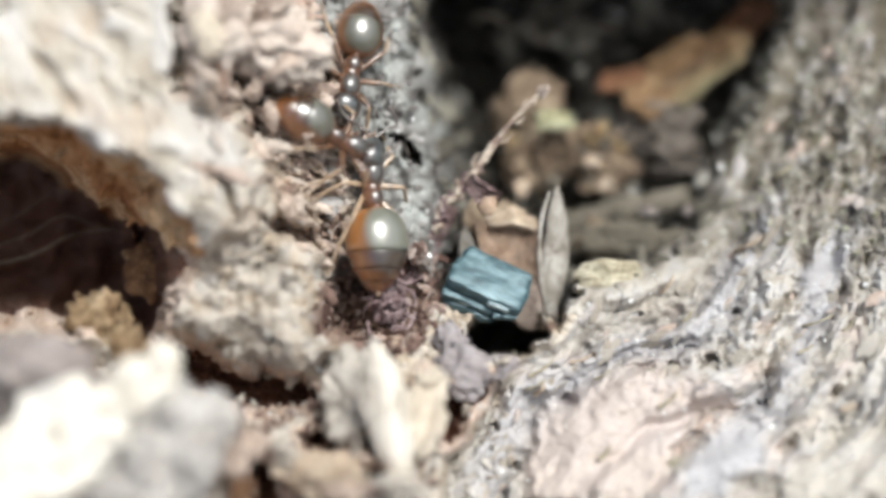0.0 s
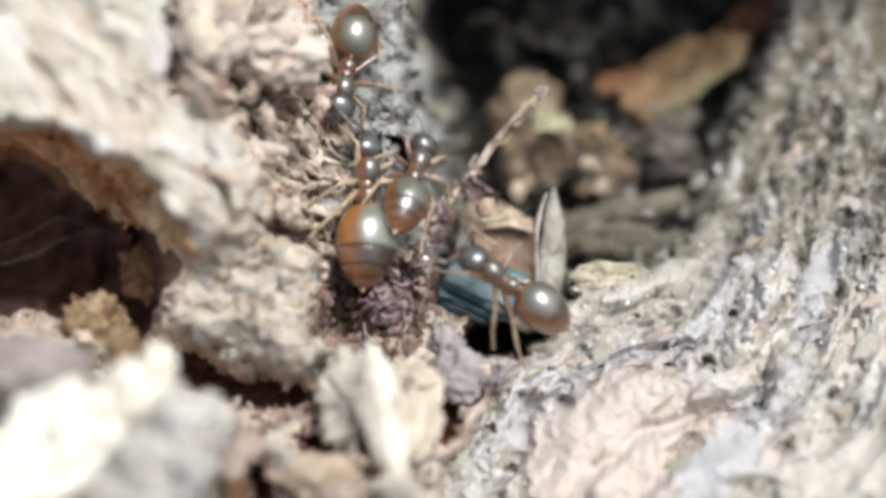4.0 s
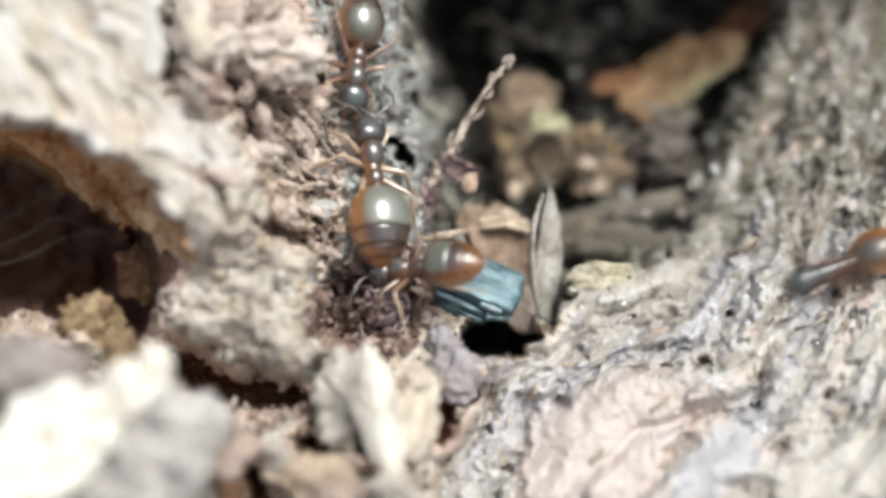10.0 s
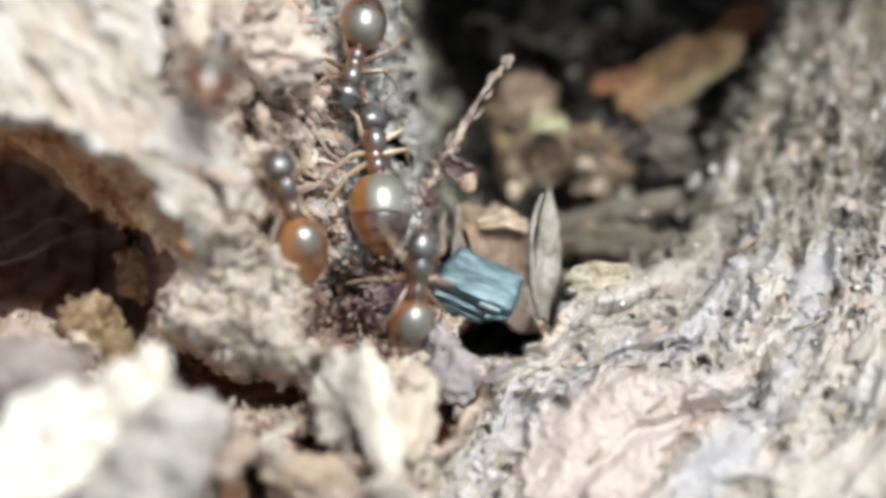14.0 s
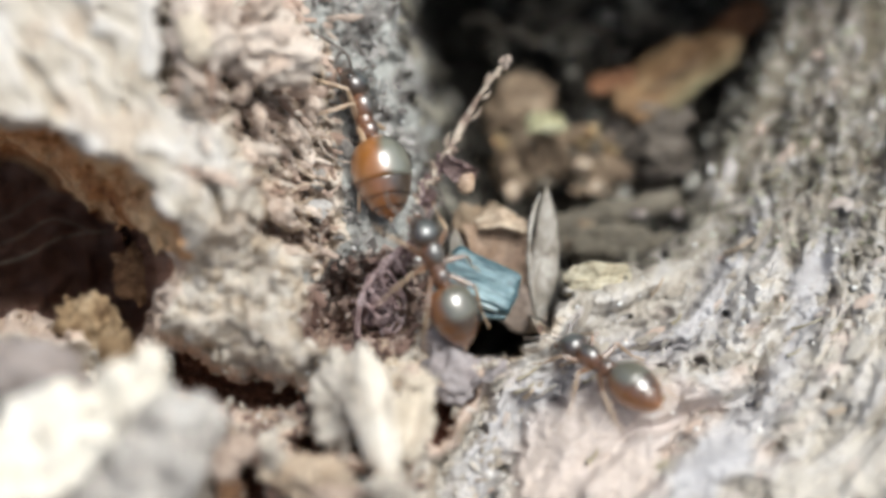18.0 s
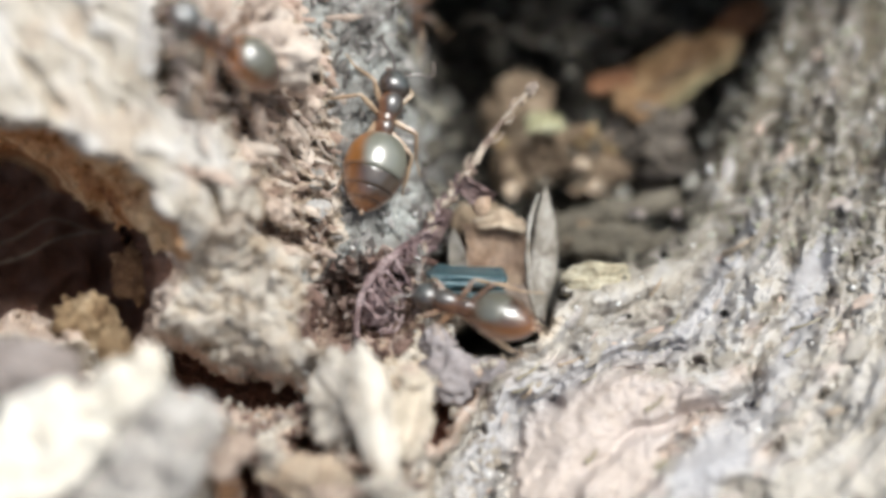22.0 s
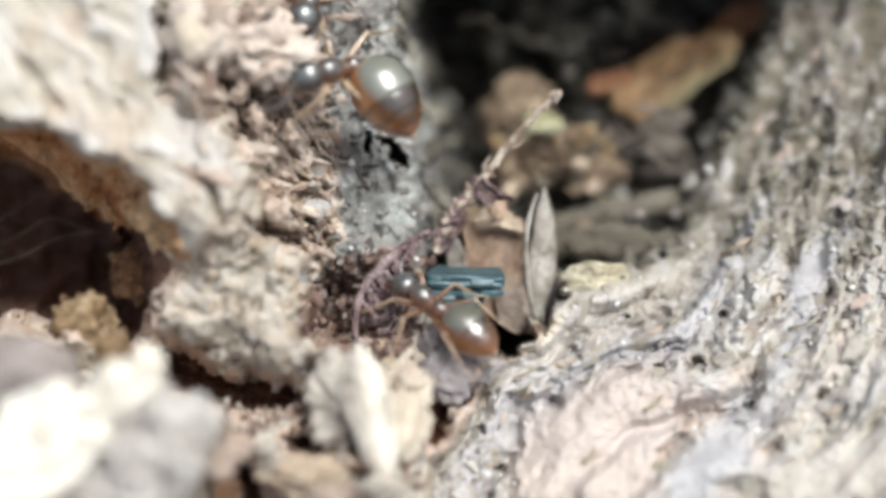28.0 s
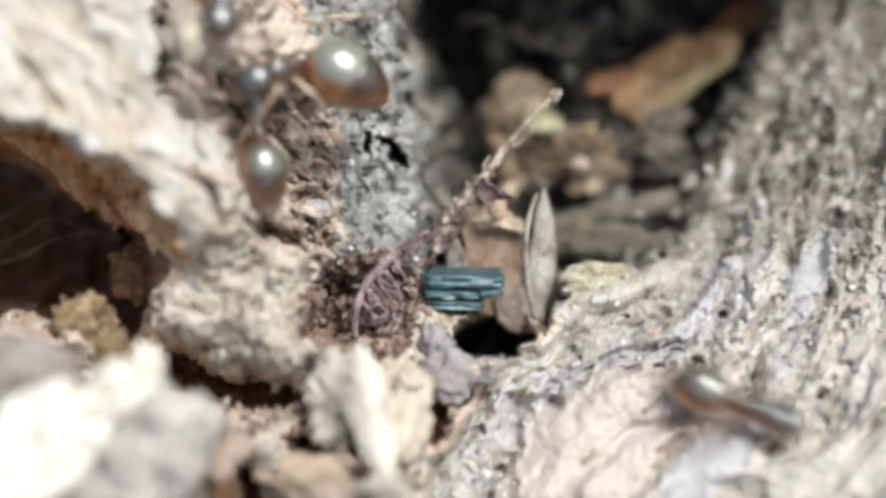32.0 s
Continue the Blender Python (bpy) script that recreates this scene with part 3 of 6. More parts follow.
    reddish = step(-8, 12, inside(x, y, NOOK)) * 0.5 + step(-30, 20, rubble) * (0.36 + 0.45 * fbm(x / 40, y / 40, 3, 0.6, 130)) + 0.8 * step(-5, 20, redgash)
    speck = np.exp(-((x - 1270) / 300) ** 2 - ((y - 600 + 0.35 * (x - 1250)) / 95) ** 2)
    grain = grain - k * speck * 0.5 * step(-0.1, 0.4, fbm(x / 24, y / 24, 3, 0.5, 180))
    zone = np.clip(np.where(k > 0.5, pinkish, np.where(s > 0.5, step(0.1, 0.6, fbm(x / 90, y / 90, 3, 0.5, 140)), reddish)), 0, 1)
    flank = (k > 0.5) | ((x > 985) & (y < 560) & (o < 0.5) & (q < 0.5))
    # moss tint grows up the root and carries painted shade with it
    moss = step(560, 200, y + 0.12 * (1200 - x) + 60 * fbm(x / 70, y / 70, 3, 0.5, 170)) * (1.0 + 0.9 * fbm(x / 34, y / 34, 4, 0.65, 175)) * flank
    zone = np.where(gash > -10, 1.0, np.where(cave > -5, 0.8, zone))
    kind = np.zeros(x.shape, int)
    woody = (y < 500) & (x < 860) & (rubble < -10) & (x > 545)
    kind[woody] = 1
    kind[s > 0.5] = 2
    kind[flank] = 3
    # every recess takes the humus whose colour has shade painted in
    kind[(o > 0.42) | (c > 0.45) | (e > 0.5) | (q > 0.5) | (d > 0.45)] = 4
    kind[(cave > -12) & (cave < 84 - 40 * step(150, 0, x) + 14 * perlin(x / 60, y / 60) - 0.3 * np.clip(x - 180, 0, 200)) & (y < 336 + 0.38 * x + 16 * fbm(x / 40, y / 40, 3, 0.5, 260))] = 5
    kind[(chink > 0) & woody] = 4
    cool = np.maximum(step(-10, 16, plates[2]), step(-12, 16, plates[4]))
    cool = np.maximum(cool, 0.85 * step(-14, 20, inside(wx, wy, GREY_BAND)))
    cool = np.maximum(cool, 0.9 * np.exp(-((root - 95 - 26 * perlin(t / 160, t * 0 + 6.5)) / 40) ** 2) * step(250, 420, y))
    zone = np.where(k > 0.5, np.clip(np.maximum(zone * (1 - cool), step(-12, 10, plates[0])), 0, 1), zone)
    grain = grain + k * 0.22 * step(-8, 12, plates[1])
    return h, np.clip(grain, 0, 1.4), zone, kind, np.clip(moss, 0, 1), np.clip(cool * k, 0, 1)


def spread(lo, hi, step_in, far_lo, far_hi):
    inner = np.arange(lo, hi + step_in, step_in)
    out = step_in * 1.18 ** np.arange(1, 60)
    left = lo - np.cumsum(out)
    right = inner[-1] + np.cumsum(out)
    return np.concatenate([left[left > far_lo][::-1], inner, right[right < far_hi]])


gx, gy = spread(-40, 1610, 2.6, -4200, 5700), spread(-40, 925, 2.6, -3600, 4300)
GX, GY = np.meshgrid(gx, gy)
GH, GRAIN, ZONE, KIND, MOSS_SHADE, COOL = relief_of(GX, GY)
# the root's brow over the hollow is worn smooth
brow = np.exp(-(inside(GX, GY, HOLLOW) / 46) ** 2) * step(1130, 1200, GX)
worn = GH.copy()
for _ in range(60):
    worn[1:-1] = 0.25 * worn[:-2] + 0.5 * worn[1:-1] + 0.25 * worn[2:]
    worn[:, 1:-1] = 0.25 * worn[:, :-2] + 0.5 * worn[:, 1:-1] + 0.25 * worn[:, 2:]
GH = GH * (1 - brow) + worn * brow


def spots(x, y, h):
    """World places of many chart places."""
    k = UNIT * (DIST - h * 0.001) / DIST
    a, b, c = np.array(RIGHT), np.array(UP), np.array(OUT)
    return (h * 0.001)[..., None] * c + ((x - 784) * k)[..., None] * a + ((441 - y) * k)[..., None] * b


def height(x, y):
    return relief_of(np.atleast_1d(np.asarray(x, float)), np.atleast_1d(np.asarray(y, float)))[0]


def from_arrays(name, verts, faces, mat, smooth=True):
    me = bpy.data.meshes.new(name)
    n = faces.shape[1]
    me.vertices.add(len(verts))
    me.vertices.foreach_set("co", np.asarray(verts, np.float32).ravel())
    me.loops.add(faces.size)
    me.loops.foreach_set("vertex_index", faces.ravel().astype(np.int32))
    me.polygons.add(len(faces))
    me.polygons.foreach_set("loop_start", np.arange(0, faces.size, n, dtype=np.int32))
    me.update(calc_edges=True)
    me.polygons.foreach_set("use_smooth", np.full(len(faces), smooth))
    me.materials.append(mat)
    me.validate()
    return me


WP = spots(GX, GY, GH).reshape(-1, 3)
rows_n, cols_n = GX.shape
idx = np.arange(rows_n * cols_n).reshape(rows_n, cols_n)
QUADS = np.stack([idx[1:, :-1], idx[1:, 1:], idx[:-1, 1:], idx[:-1, :-1]], -1).reshape(-1, 4)
QKIND = KIND[:-1, :-1].ravel()
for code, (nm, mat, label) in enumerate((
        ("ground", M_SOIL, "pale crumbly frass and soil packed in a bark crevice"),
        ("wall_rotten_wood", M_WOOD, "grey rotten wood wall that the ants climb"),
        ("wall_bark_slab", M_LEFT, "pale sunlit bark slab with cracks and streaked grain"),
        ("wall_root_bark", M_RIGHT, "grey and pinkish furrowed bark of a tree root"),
        ("ground_hollow", M_HUMUS_SHADE, "dark humus in the bark's deep hollows, blackened to paint their shade"),
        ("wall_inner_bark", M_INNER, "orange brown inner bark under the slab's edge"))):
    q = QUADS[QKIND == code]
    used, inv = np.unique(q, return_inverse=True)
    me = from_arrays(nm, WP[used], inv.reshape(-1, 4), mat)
    for key, arr in (("grain", GRAIN), ("zone", ZONE), ("moss", MOSS_SHADE), ("cool", COOL)):
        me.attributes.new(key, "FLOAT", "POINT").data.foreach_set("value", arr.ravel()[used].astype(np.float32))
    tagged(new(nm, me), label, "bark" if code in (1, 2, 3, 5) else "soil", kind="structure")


# ---- the tree's trunk and the forest floor round about ----
M_FLOOR = grainy("forest_floor", [(0.3, (0.03, 0.022, 0.015)), (0.5, (0.08, 0.058, 0.04)), (0.75, (0.15, 0.12, 0.085))], 14, 160, bump=0.004)
M_TRUNK = grainy("trunk_bark", [(0.3, (0.10, 0.085, 0.07)), (0.5, (0.22, 0.19, 0.16)), (0.75, (0.34, 0.31, 0.27))], 18, 260, bump=0.004, stretch=(1, 1, 0.25))
_a, _r2 = np.meshgrid(np.linspace(0, 2 * math.pi, 97), np.concatenate([[0.02], 0.06 * 1.21 ** np.arange(0, 46)]))
_fx, _fy = _r2 * np.cos(_a), _r2 * np.sin(_a)
_fz = -0.092 - 0.012 * (1 + fbm(_fx * 9, _fy * 9, 4)) - 0.05 * np.minimum(_r2, 4) * fbm(_fx * 0.7, _fy * 0.7, 3, 0.5, 5) ** 2
_i = np.arange(_fx.size).reshape(_fx.shape)
_q = np.stack([_i[:-1, :-1], _i[1:, :-1], _i[1:, 1:], _i[:-1, 1:]], -1).reshape(-1, 4)
tagged(new("ground_forest_floor", from_arrays("ground_forest_floor", np.stack([_fx, _fy, _fz], -1).reshape(-1, 3), _q, M_FLOOR)), "brown forest floor round the foot of the tree", "soil", kind="structure")
_a, _z = np.meshgrid(np.linspace(0, 2 * math.pi, 161), np.linspace(-0.16, 2.6, 120))
_rr = (0.33 + 0.10 * np.exp(-(_z + 0.16) / 0.12)) * (1 + 0.05 * fbm(np.cos(_a) * 3, np.sin(_a) * 3 + _z * 0.5, 3) + 0.03 * np.abs(fbm(np.cos(_a) * 12, np.sin(_a) * 12 + _z * 1.2, 3)))
_v = np.stack([0.06 + _rr * np.cos(_a), 0.62 + _rr * np.sin(_a), _z], -1).reshape(-1, 3)
_i = np.arange(_a.size).reshape(_a.shape)
_q = np.stack([_i[:-1, :-1], _i[:-1, 1:], _i[1:, 1:], _i[1:, :-1]], -1).reshape(-1, 4)
tagged(new("wall_trunk", from_arrays("wall_trunk", _v, _q, M_TRUNK)), "grey brown furrowed trunk of the old tree", "bark", kind="structure")


# ---- makers ----
def link(name, bm, mat, smooth=True):
    me = bpy.data.meshes.new(name)
    bm.normal_update()
    bm.to_mesh(me)
    bm.free()
    me.materials.append(mat)
    me.polygons.foreach_set("use_smooth", [smooth] * len(me.polygons))
    return new(name, me)


def part(name, bm, mat, parent, label="", at=None):
    ob = link(name, bm, mat)
    ob.parent = parent
    if at is not None:
        ob.matrix_basis = at
    if label:
        ob["label"] = label
    return ob


def lump_mesh(sx, sy, sz, seed, rough=0.35, detail=4, facets=0.0):
    """An uneven lump, half sizes in metres."""
    bm = bmesh.new()
    bmesh.ops.create_icosphere(bm, subdivisions=detail, radius=1)
    off = Vector((seed * 3.7, seed * 1.9, seed * 5.3))
    for v in bm.verts:
        d = v.co.normalized()
        n = noise.fractal(d * 1.3 + off, 1.0, 2.0, 3) * rough
        n += noise.fractal(d * 5 + off, 0.9, 2.0, 4) * rough * 0.42 + noise.noise(d * 14 + off) * rough * 0.14
        if facets:
            n -= facets * abs(noise.noise(d * 2.4 + off))
        r = 1 + n
        v.co = Vector((d.x * sx * r, d.y * sy * r, d.z * sz * r))
    return bm


def flake_mesh(w, l, thick, seed, curl=0.0, fold=0.0, ragged=0.18, taper=0.0, nx=22, ny=30):
    """A thin broken flake, w by l metres, curled along its length and folded across."""
    bm = bmesh.new()
    off = Vector((seed * 2.3, seed * 7.1, seed))

    def side(z):
        rows = []
        for j in range(ny + 1):
            v = j / ny * 2 - 1
            row = []
            for i in range(nx + 1):
                u = i / nx * 2 - 1
                # round the square outline, then break its edge
                q = max(abs(u), abs(v)) or 1e-6
                a = math.atan2(v, u)
                edge = 1 / max(abs(math.cos(a)), abs(math.sin(a))) ** 0.55 / 1.22
                edge *= 1 + ragged * noise.fractal(Vector((math.cos(a) * 1.6, math.sin(a) * 1.6, 0)) + off, 0.9, 2.0, 4)
                x, y = math.cos(a) * q * edge, math.sin(a) * q * edge
                x *= 1 - taper * (y * 0.5 + 0.5)
                h = curl * (y * y) * l + fold * abs(x) * w + 0.10 * w * noise.fractal(Vector((x * 1.5, y * 1.5, 3)) + off, 1.0, 2.0, 4)
                row.append(bm.verts.new((x * w / 2, y * l / 2, h + z * (1 - 0.6 * q ** 4))))
            rows.append(row)
        return rows
    top, low = side(thick / 2), side(-thick / 2)
    for j in range(ny):
        for i in range(nx):
            bm.faces.new((top[j][i], top[j][i + 1], top[j + 1][i + 1], top[j + 1][i]))
            bm.faces.new((low[j][i], low[j + 1][i], low[j + 1][i + 1], low[j][i + 1]))
    for j in range(ny):
        bm.faces.new((top[j][0], top[j + 1][0], low[j + 1][0], low[j][0]))
        bm.faces.new((top[j][nx], low[j][nx], low[j + 1][nx], top[j + 1][nx]))
    for i in range(nx):
        bm.faces.new((top[0][i], low[0][i], low[0][i + 1], top[0][i + 1]))
        bm.faces.new((top[ny][i], top[ny][i + 1], low[ny][i + 1], low[ny][i]))
    return bm


def scale_mesh(w, l, thick, seed, cup=0.3, sweep=0.0, nx=14, ny=34):
    """A pointed bud scale, widest above its middle, cupped across and ribbed along."""
    bm = bmesh.new()
    sides = []
    for z in (thick / 2, -thick / 2):
        rows = []
        for j in range(ny + 1):
            v = j / ny
            half = w / 2 * max(0.03, math.sin(math.pi * min(1, v ** 0.85)) ** 0.7) * (1 + 0.10 * noise.noise(Vector((v * 7, seed, 0))))
            row = []
            for i in range(nx + 1):
                u = i / nx * 2 - 1
                rib = 0.02 * w * math.sin(u * 16 + seed) + 0.03 * w * noise.fractal(Vector((u * 2, v * 5, seed)), 1.0, 2.0, 3)
                row.append(bm.verts.new((u * half + sweep * w * math.sin(v * 3), (v - 0.5) * l, z * (1 - 0.7 * u * u) + cup * half * u * u + rib)))
            rows.append(row)
        sides.append(rows)
    top, low = sides
    for j in range(ny):
        for i in range(nx):
            bm.faces.new((top[j][i], top[j][i + 1], top[j + 1][i + 1], top[j + 1][i]))
            bm.faces.new((low[j][i], low[j + 1][i], low[j + 1][i + 1], low[j][i + 1]))
        bm.faces.new((top[j][0], top[j + 1][0], low[j + 1][0], low[j][0]))
        bm.faces.new((top[j][nx], low[j][nx], low[j + 1][nx], top[j + 1][nx]))
    for i in range(nx):
        bm.faces.new((top[0][i], low[0][i], low[0][i + 1], top[0][i + 1]))
        bm.faces.new((top[ny][i], top[ny][i + 1], low[ny][i + 1], low[ny][i]))
    return bm


def tube_mesh(points, radii, sides=8, bm=None, wobble=0.0, seed=0):
    """A bent tapering tube through places, closed at both ends."""
    bm = bm or bmesh.new()
    pts = [Vector(p) for p in points]
    # glide through the given places
    fine, rr = [], []
    for i in range(len(pts) - 1):
        p0, p1, p2, p3 = pts[max(i - 1, 0)], pts[i], pts[i + 1], pts[min(i + 2, len(pts) - 1)]
        for s in range(4):
            t = s / 4
            fine.append(0.5 * ((2 * p1) + (p2 - p0) * t + (2 * p0 - 5 * p1 + 4 * p2 - p3) * t * t + (3 * p1 - p0 - 3 * p2 + p3) * t ** 3))
            rr.append(radii[i] * (1 - t) + radii[i + 1] * t)
    fine.append(pts[-1])
    rr.append(radii[-1])
    rings, ref = [], Vector((0.3, 0.2, 1)).normalized()
    for i, p in enumerate(fine):
        d = (fine[min(i + 1, len(fine) - 1)] - fine[max(i - 1, 0)]).normalized()
        a = d.cross(ref)
        if a.length < 1e-3:
            a = d.cross(Vector((1, 0, 0)))
        a.normalize()
        b = d.cross(a)
        r = rr[i] * (1 + wobble * noise.noise(Vector((i * 0.7, seed, 0))))
        rings.append([bm.verts.new(p + (a * math.cos(q) + b * math.sin(q)) * r) for q in [2 * math.pi * s / sides for s in range(sides)]])
    for r0, r1 in zip(rings, rings[1:]):
        for s in range(sides):
            bm.faces.new((r0[s], r0[(s + 1) % sides], r1[(s + 1) % sides], r1[s]))
    bm.faces.new(rings[0][::-1])
    bm.faces.new(rings[-1])
    return bm


def lump(name, label, category, x, y, h, sx, sy, sz, mat, seed, spin=0, rough=0.35, facets=0.0, group="", detail=4):
    k = unit(h)
    detail = 5 if sx > 58 else detail
    ob = link(name, lump_mesh(sx * k, sy * k, sz * k, seed, rough, detail, facets), mat)
    ob.matrix_basis = lay(x, y, h, spin)
    return tagged(ob, label, category, group)


def flake(name, label, category, x, y, h, w, l, mat, seed, spin=0, rx=0, ry=0, thick=6, curl=0.0, fold=0.0, ragged=0.18, taper=0.0, group=""):
    k = unit(h)
    ob = link(name, flake_mesh(w * k, l * k, thick * k, seed, curl, fold, ragged, taper), mat)
    ob.matrix_basis = lay(x, y, h, spin, rx, ry)
    return tagged(ob, label, category, group)


def strand(name, label, category, places, radius, mat, taper=0.5, group="", sides=7, wobble=0.3, seed=0):
    """A root, hair or twig through chart places (x, y, h); radius in chart units."""
    pts = [spot(*p) for p in places]
    base = pts[0].copy()
    n = len(pts)
    rad = [radius * unit(p[2]) * (1 - (1 - taper) * i / (n - 1)) for i, p in enumerate(places)]
    ob = link(name, tube_mesh([p - base for p in pts], rad, sides, None, wobble, seed), mat)
    ob.matrix_basis = Matrix.Translation(base)
    return tagged(ob, label, category, group)


# ---- foreground chunks ----
chunk_a = lump("wood_chunk", "large bleached pale wood chunk lying in full sun", "wood chunk", 70, 804, 4.6, 165, 100, 90, M_PALE, 3, 20, 0.4, 0.25)
chunk_c = lump("wood_chunk", "bleached knobbly wood chunk leaning on another", "wood chunk", 225, 700, 4.8, 85, 45, 50, M_PALE, 8, 40, 0.4, 0.2)
lump("wood_chunk", "bleached pale wood chunk half out of the litter", "wood chunk", -20, 870, 5.2, 150, 70, 70, M_PALE, 12, 10, 0.35, 0.2)
lump("wood_chunk", "small bleached wood nub pointing upward", "wood chunk", 272, 652, 4.9, 30, 42, 30, M_PALE, 14, -25, 0.3)
chunk_b = lump("wood_chunk", "pale grey weathered wood chunk in the sun", "wood chunk", 290, 790, 4.4, 95, 115, 70, M_GREYCHUNK, 21, -15, 0.35, 0.2)
lump("wood_chunk", "pale grey wood chunk low in the litter", "wood chunk", 230, 870, 4.6, 110, 60, 60, M_GREYCHUNK, 24, 0, 0.3, 0.15)
lump("wood_crumb", "small round pale wood crumb", "wood crumb", 380, 765, 3.6, 24, 22, 20, M_PALE, 27, 0, 0.25)
piece_a = lump("bark_piece", "brownish grey rounded bark piece above pale wood", "bark piece", 58, 660, 3.8, 104, 58, 60, M_DUSK, 31, -10, 0.3)
lump("bark_piece", "brownish grey bark piece under the cave mouth", "bark piece", -60, 690, 3.2, 110, 60, 60, M_DUSK, 34, 10, 0.3)

_k = unit(3.8)
for i in range(4):
    part("flake", flake_mesh((64 - 8 * i) * _k, 26 * _k, 7 * _k, 36 + i, 0.1, -0.1, 0.3), M_DUSK, piece_a, "", pose((-50 + 34 * i) * _k, (18 - 11 * i) * _k, (50 - 3 * abs(i - 1.5)) * _k, -12, -14 + 10 * i, -8))
_k = unit(4.6)
for chunk, mat, sx, sy, sz, seed in ((chunk_a, M_PALE, 165, 100, 90, 51), (chunk_b, M_GREYCHUNK, 95, 115, 70, 52), (chunk_c, M_PALE, 85, 45, 50, 53)):
    for i in range(3):
        a = seed + i * 2.2
        part("knob", lump_mesh((22 + 5 * i) * _k, (15 + 3 * i) * _k, 14 * _k, seed + i, 0.45, 3, 0.2), mat, chunk, "",
             pose(0.52 * sx * math.cos(a) * _k, 0.52 * sy * math.sin(a) * _k, 0.74 * sz * _k, 0, 0, 40 * i))

# ---- cave under the slab ----
lump("soil_clod", "orange brown soil clod in the cave mouth", "soil clod", 160, 580, -1.0, 56, 62, 44, M_OCHRE, 41, 15, 0.45, 0.3)
lump("soil_clod", "small orange brown soil clod in the cave mouth", "soil clod", 214, 626, 0.9, 30, 40, 30, M_OCHRE, 44, 0, 0.5, 0.2)
lump("soil_clod", "dark brown soil clod deep in the cave", "soil clod", 262, 480, -4.4, 46, 50, 40, M_AMBERSOIL, 47, 0, 0.5, 0.2)
for i in range(3):
    y0 = 350 + 34 * i
    strand("root_hair", "thin pale root hair across the dark cave", "root",
           [(-30 - 6 * i, y0 + 60, -5.5), (30 + 9 * i, y0 + 30 + 8 * math.sin(i), -5.2), (90 + 11 * i, y0 - 6 * math.cos(i * 2), -5.4),
            (170 + 9 * i, y0 + 26 * math.sin(i * 1.7), -5.6), (240 + 8 * i, y0 + 10, -7)], 1.1 + 0.3 * (i % 3), M_TWIG, 0.5, "root hairs in the cave")

# ---- chips and clods of the near litter ----
pale_chip = tagged(link("wood_chip", scale_mesh(84 * unit(1.6), 264 * unit(1.6), 20 * unit(1.6), 61, -0.55, 0.05), M_CHIP), "long pale folded wood chip standing in the crevice", "wood chip")
pale_chip.matrix_basis = lay(672, 732, 1.9, 12, 4, 8)
tan_chip = flake("wood_chip", "tan curled wood chip beside a long pale chip", "wood chip", 734, 742, 1.2, 80, 182, M_CREAM, 64, -10, -5, 18, 14, -0.08, 0.3, 0.4, -0.25)
_k = unit(1.6)
part("splinter", flake_mesh(22 * _k, 150 * _k, 10 * _k, 62, 0.02, -0.2, 0.2, 0.4), M_CHIP, pale_chip, "", pose(26 * _k, -30 * _k, 6 * _k, 3, 20, -6))
part("splinter", flake_mesh(30 * _k, 110 * _k, 10 * _k, 63, 0.03, 0.2, 0.3, 0.2), M_BEIGE, pale_chip, "greyer broken flake", pose(-36 * _k, 30 * _k, -10 * _k, 0, -26, 8))
part("rim", lump_mesh(30 * _k, 18 * _k, 12 * _k, 65, 0.4, 3, 0.3), M_CREAM, tan_chip, "rolled upper rim", pose(0, 74 * _k, 6 * _k, 0, 0, 16))
part("splinter", flake_mesh(20 * _k, 90 * _k, 8 * _k, 67, 0.03, 0.2, 0.3, 0.3), M_TANWOOD, tan_chip, "brown torn strip", pose(20 * _k, -10 * _k, 10 * _k, 0, 14, -14))
lump("wood_crumb", "small pinkish wood crumb on the chip", "wood crumb", 740, 660, 1.1, 22, 15, 14, M_PINK, 66, 0, 0.3)
lump("bark_clod", "purple grey bark clod under the hole", "bark clod", 806, 662, -1.2, 54, 50, 32, M_PURPLE, 71, -22, 0.36, 0.45)
lump("bark_clod", "purple grey pointed bark clod beside the hole", "bark clod", 786, 618, -1.7, 32, 44, 34, M_PURPLE, 73, 16, 0.34, 0.45)
lump("bark_clod", "purple grey narrow bark clod across the hole's foot", "bark clod", 862, 655, -1.5, 44, 22, 24, M_PURPLE, 75, 14, 0.4, 0.45)
lump("soil_clod", "tan soil clod at the foot of the crevice", "soil clod", 556, 846, 2.5, 70, 36, 36, M_TANWOOD, 81, 5, 0.7, 0.6)
lump("soil_clod", "orange brown soil clod among pale chunks", "soil clod", 408, 822, 2.5, 22, 40, 24, M_PINK, 84, 0, 0.8, 0.7)
lump("soil_clod", "rusty brown soil clod at the foot of the crevice", "soil clod", 416, 872, 2.7, 24, 22, 20, M_AMBERSOIL, 86, 0, 0.8, 0.7)
lump("soil_clod", "small cream soil clod at the foot of the crevice", "soil clod", 492, 806, 2.2, 22, 26, 20, M_BEIGE, 92, 10, 0.8, 0.7)
lump("soil_clod", "small tan soil clod at the foot of the crevice", "soil clod", 596, 872, 2.8, 34, 22, 24, M_PINK, 94, 0, 0.8, 0.7)
lump("soil_clod", "small rusty soil clod beside pale chunks", "soil clod", 440, 786, 2.2, 26, 22, 22, M_PINK, 96, 0, 0.8, 0.7)
lump("soil_clod", "beige crumbly soil clod behind the pale chip", "soil clod", 620, 712, 0.6, 62, 92, 34, M_BEIGE, 88, 16, 0.45, 0.6)
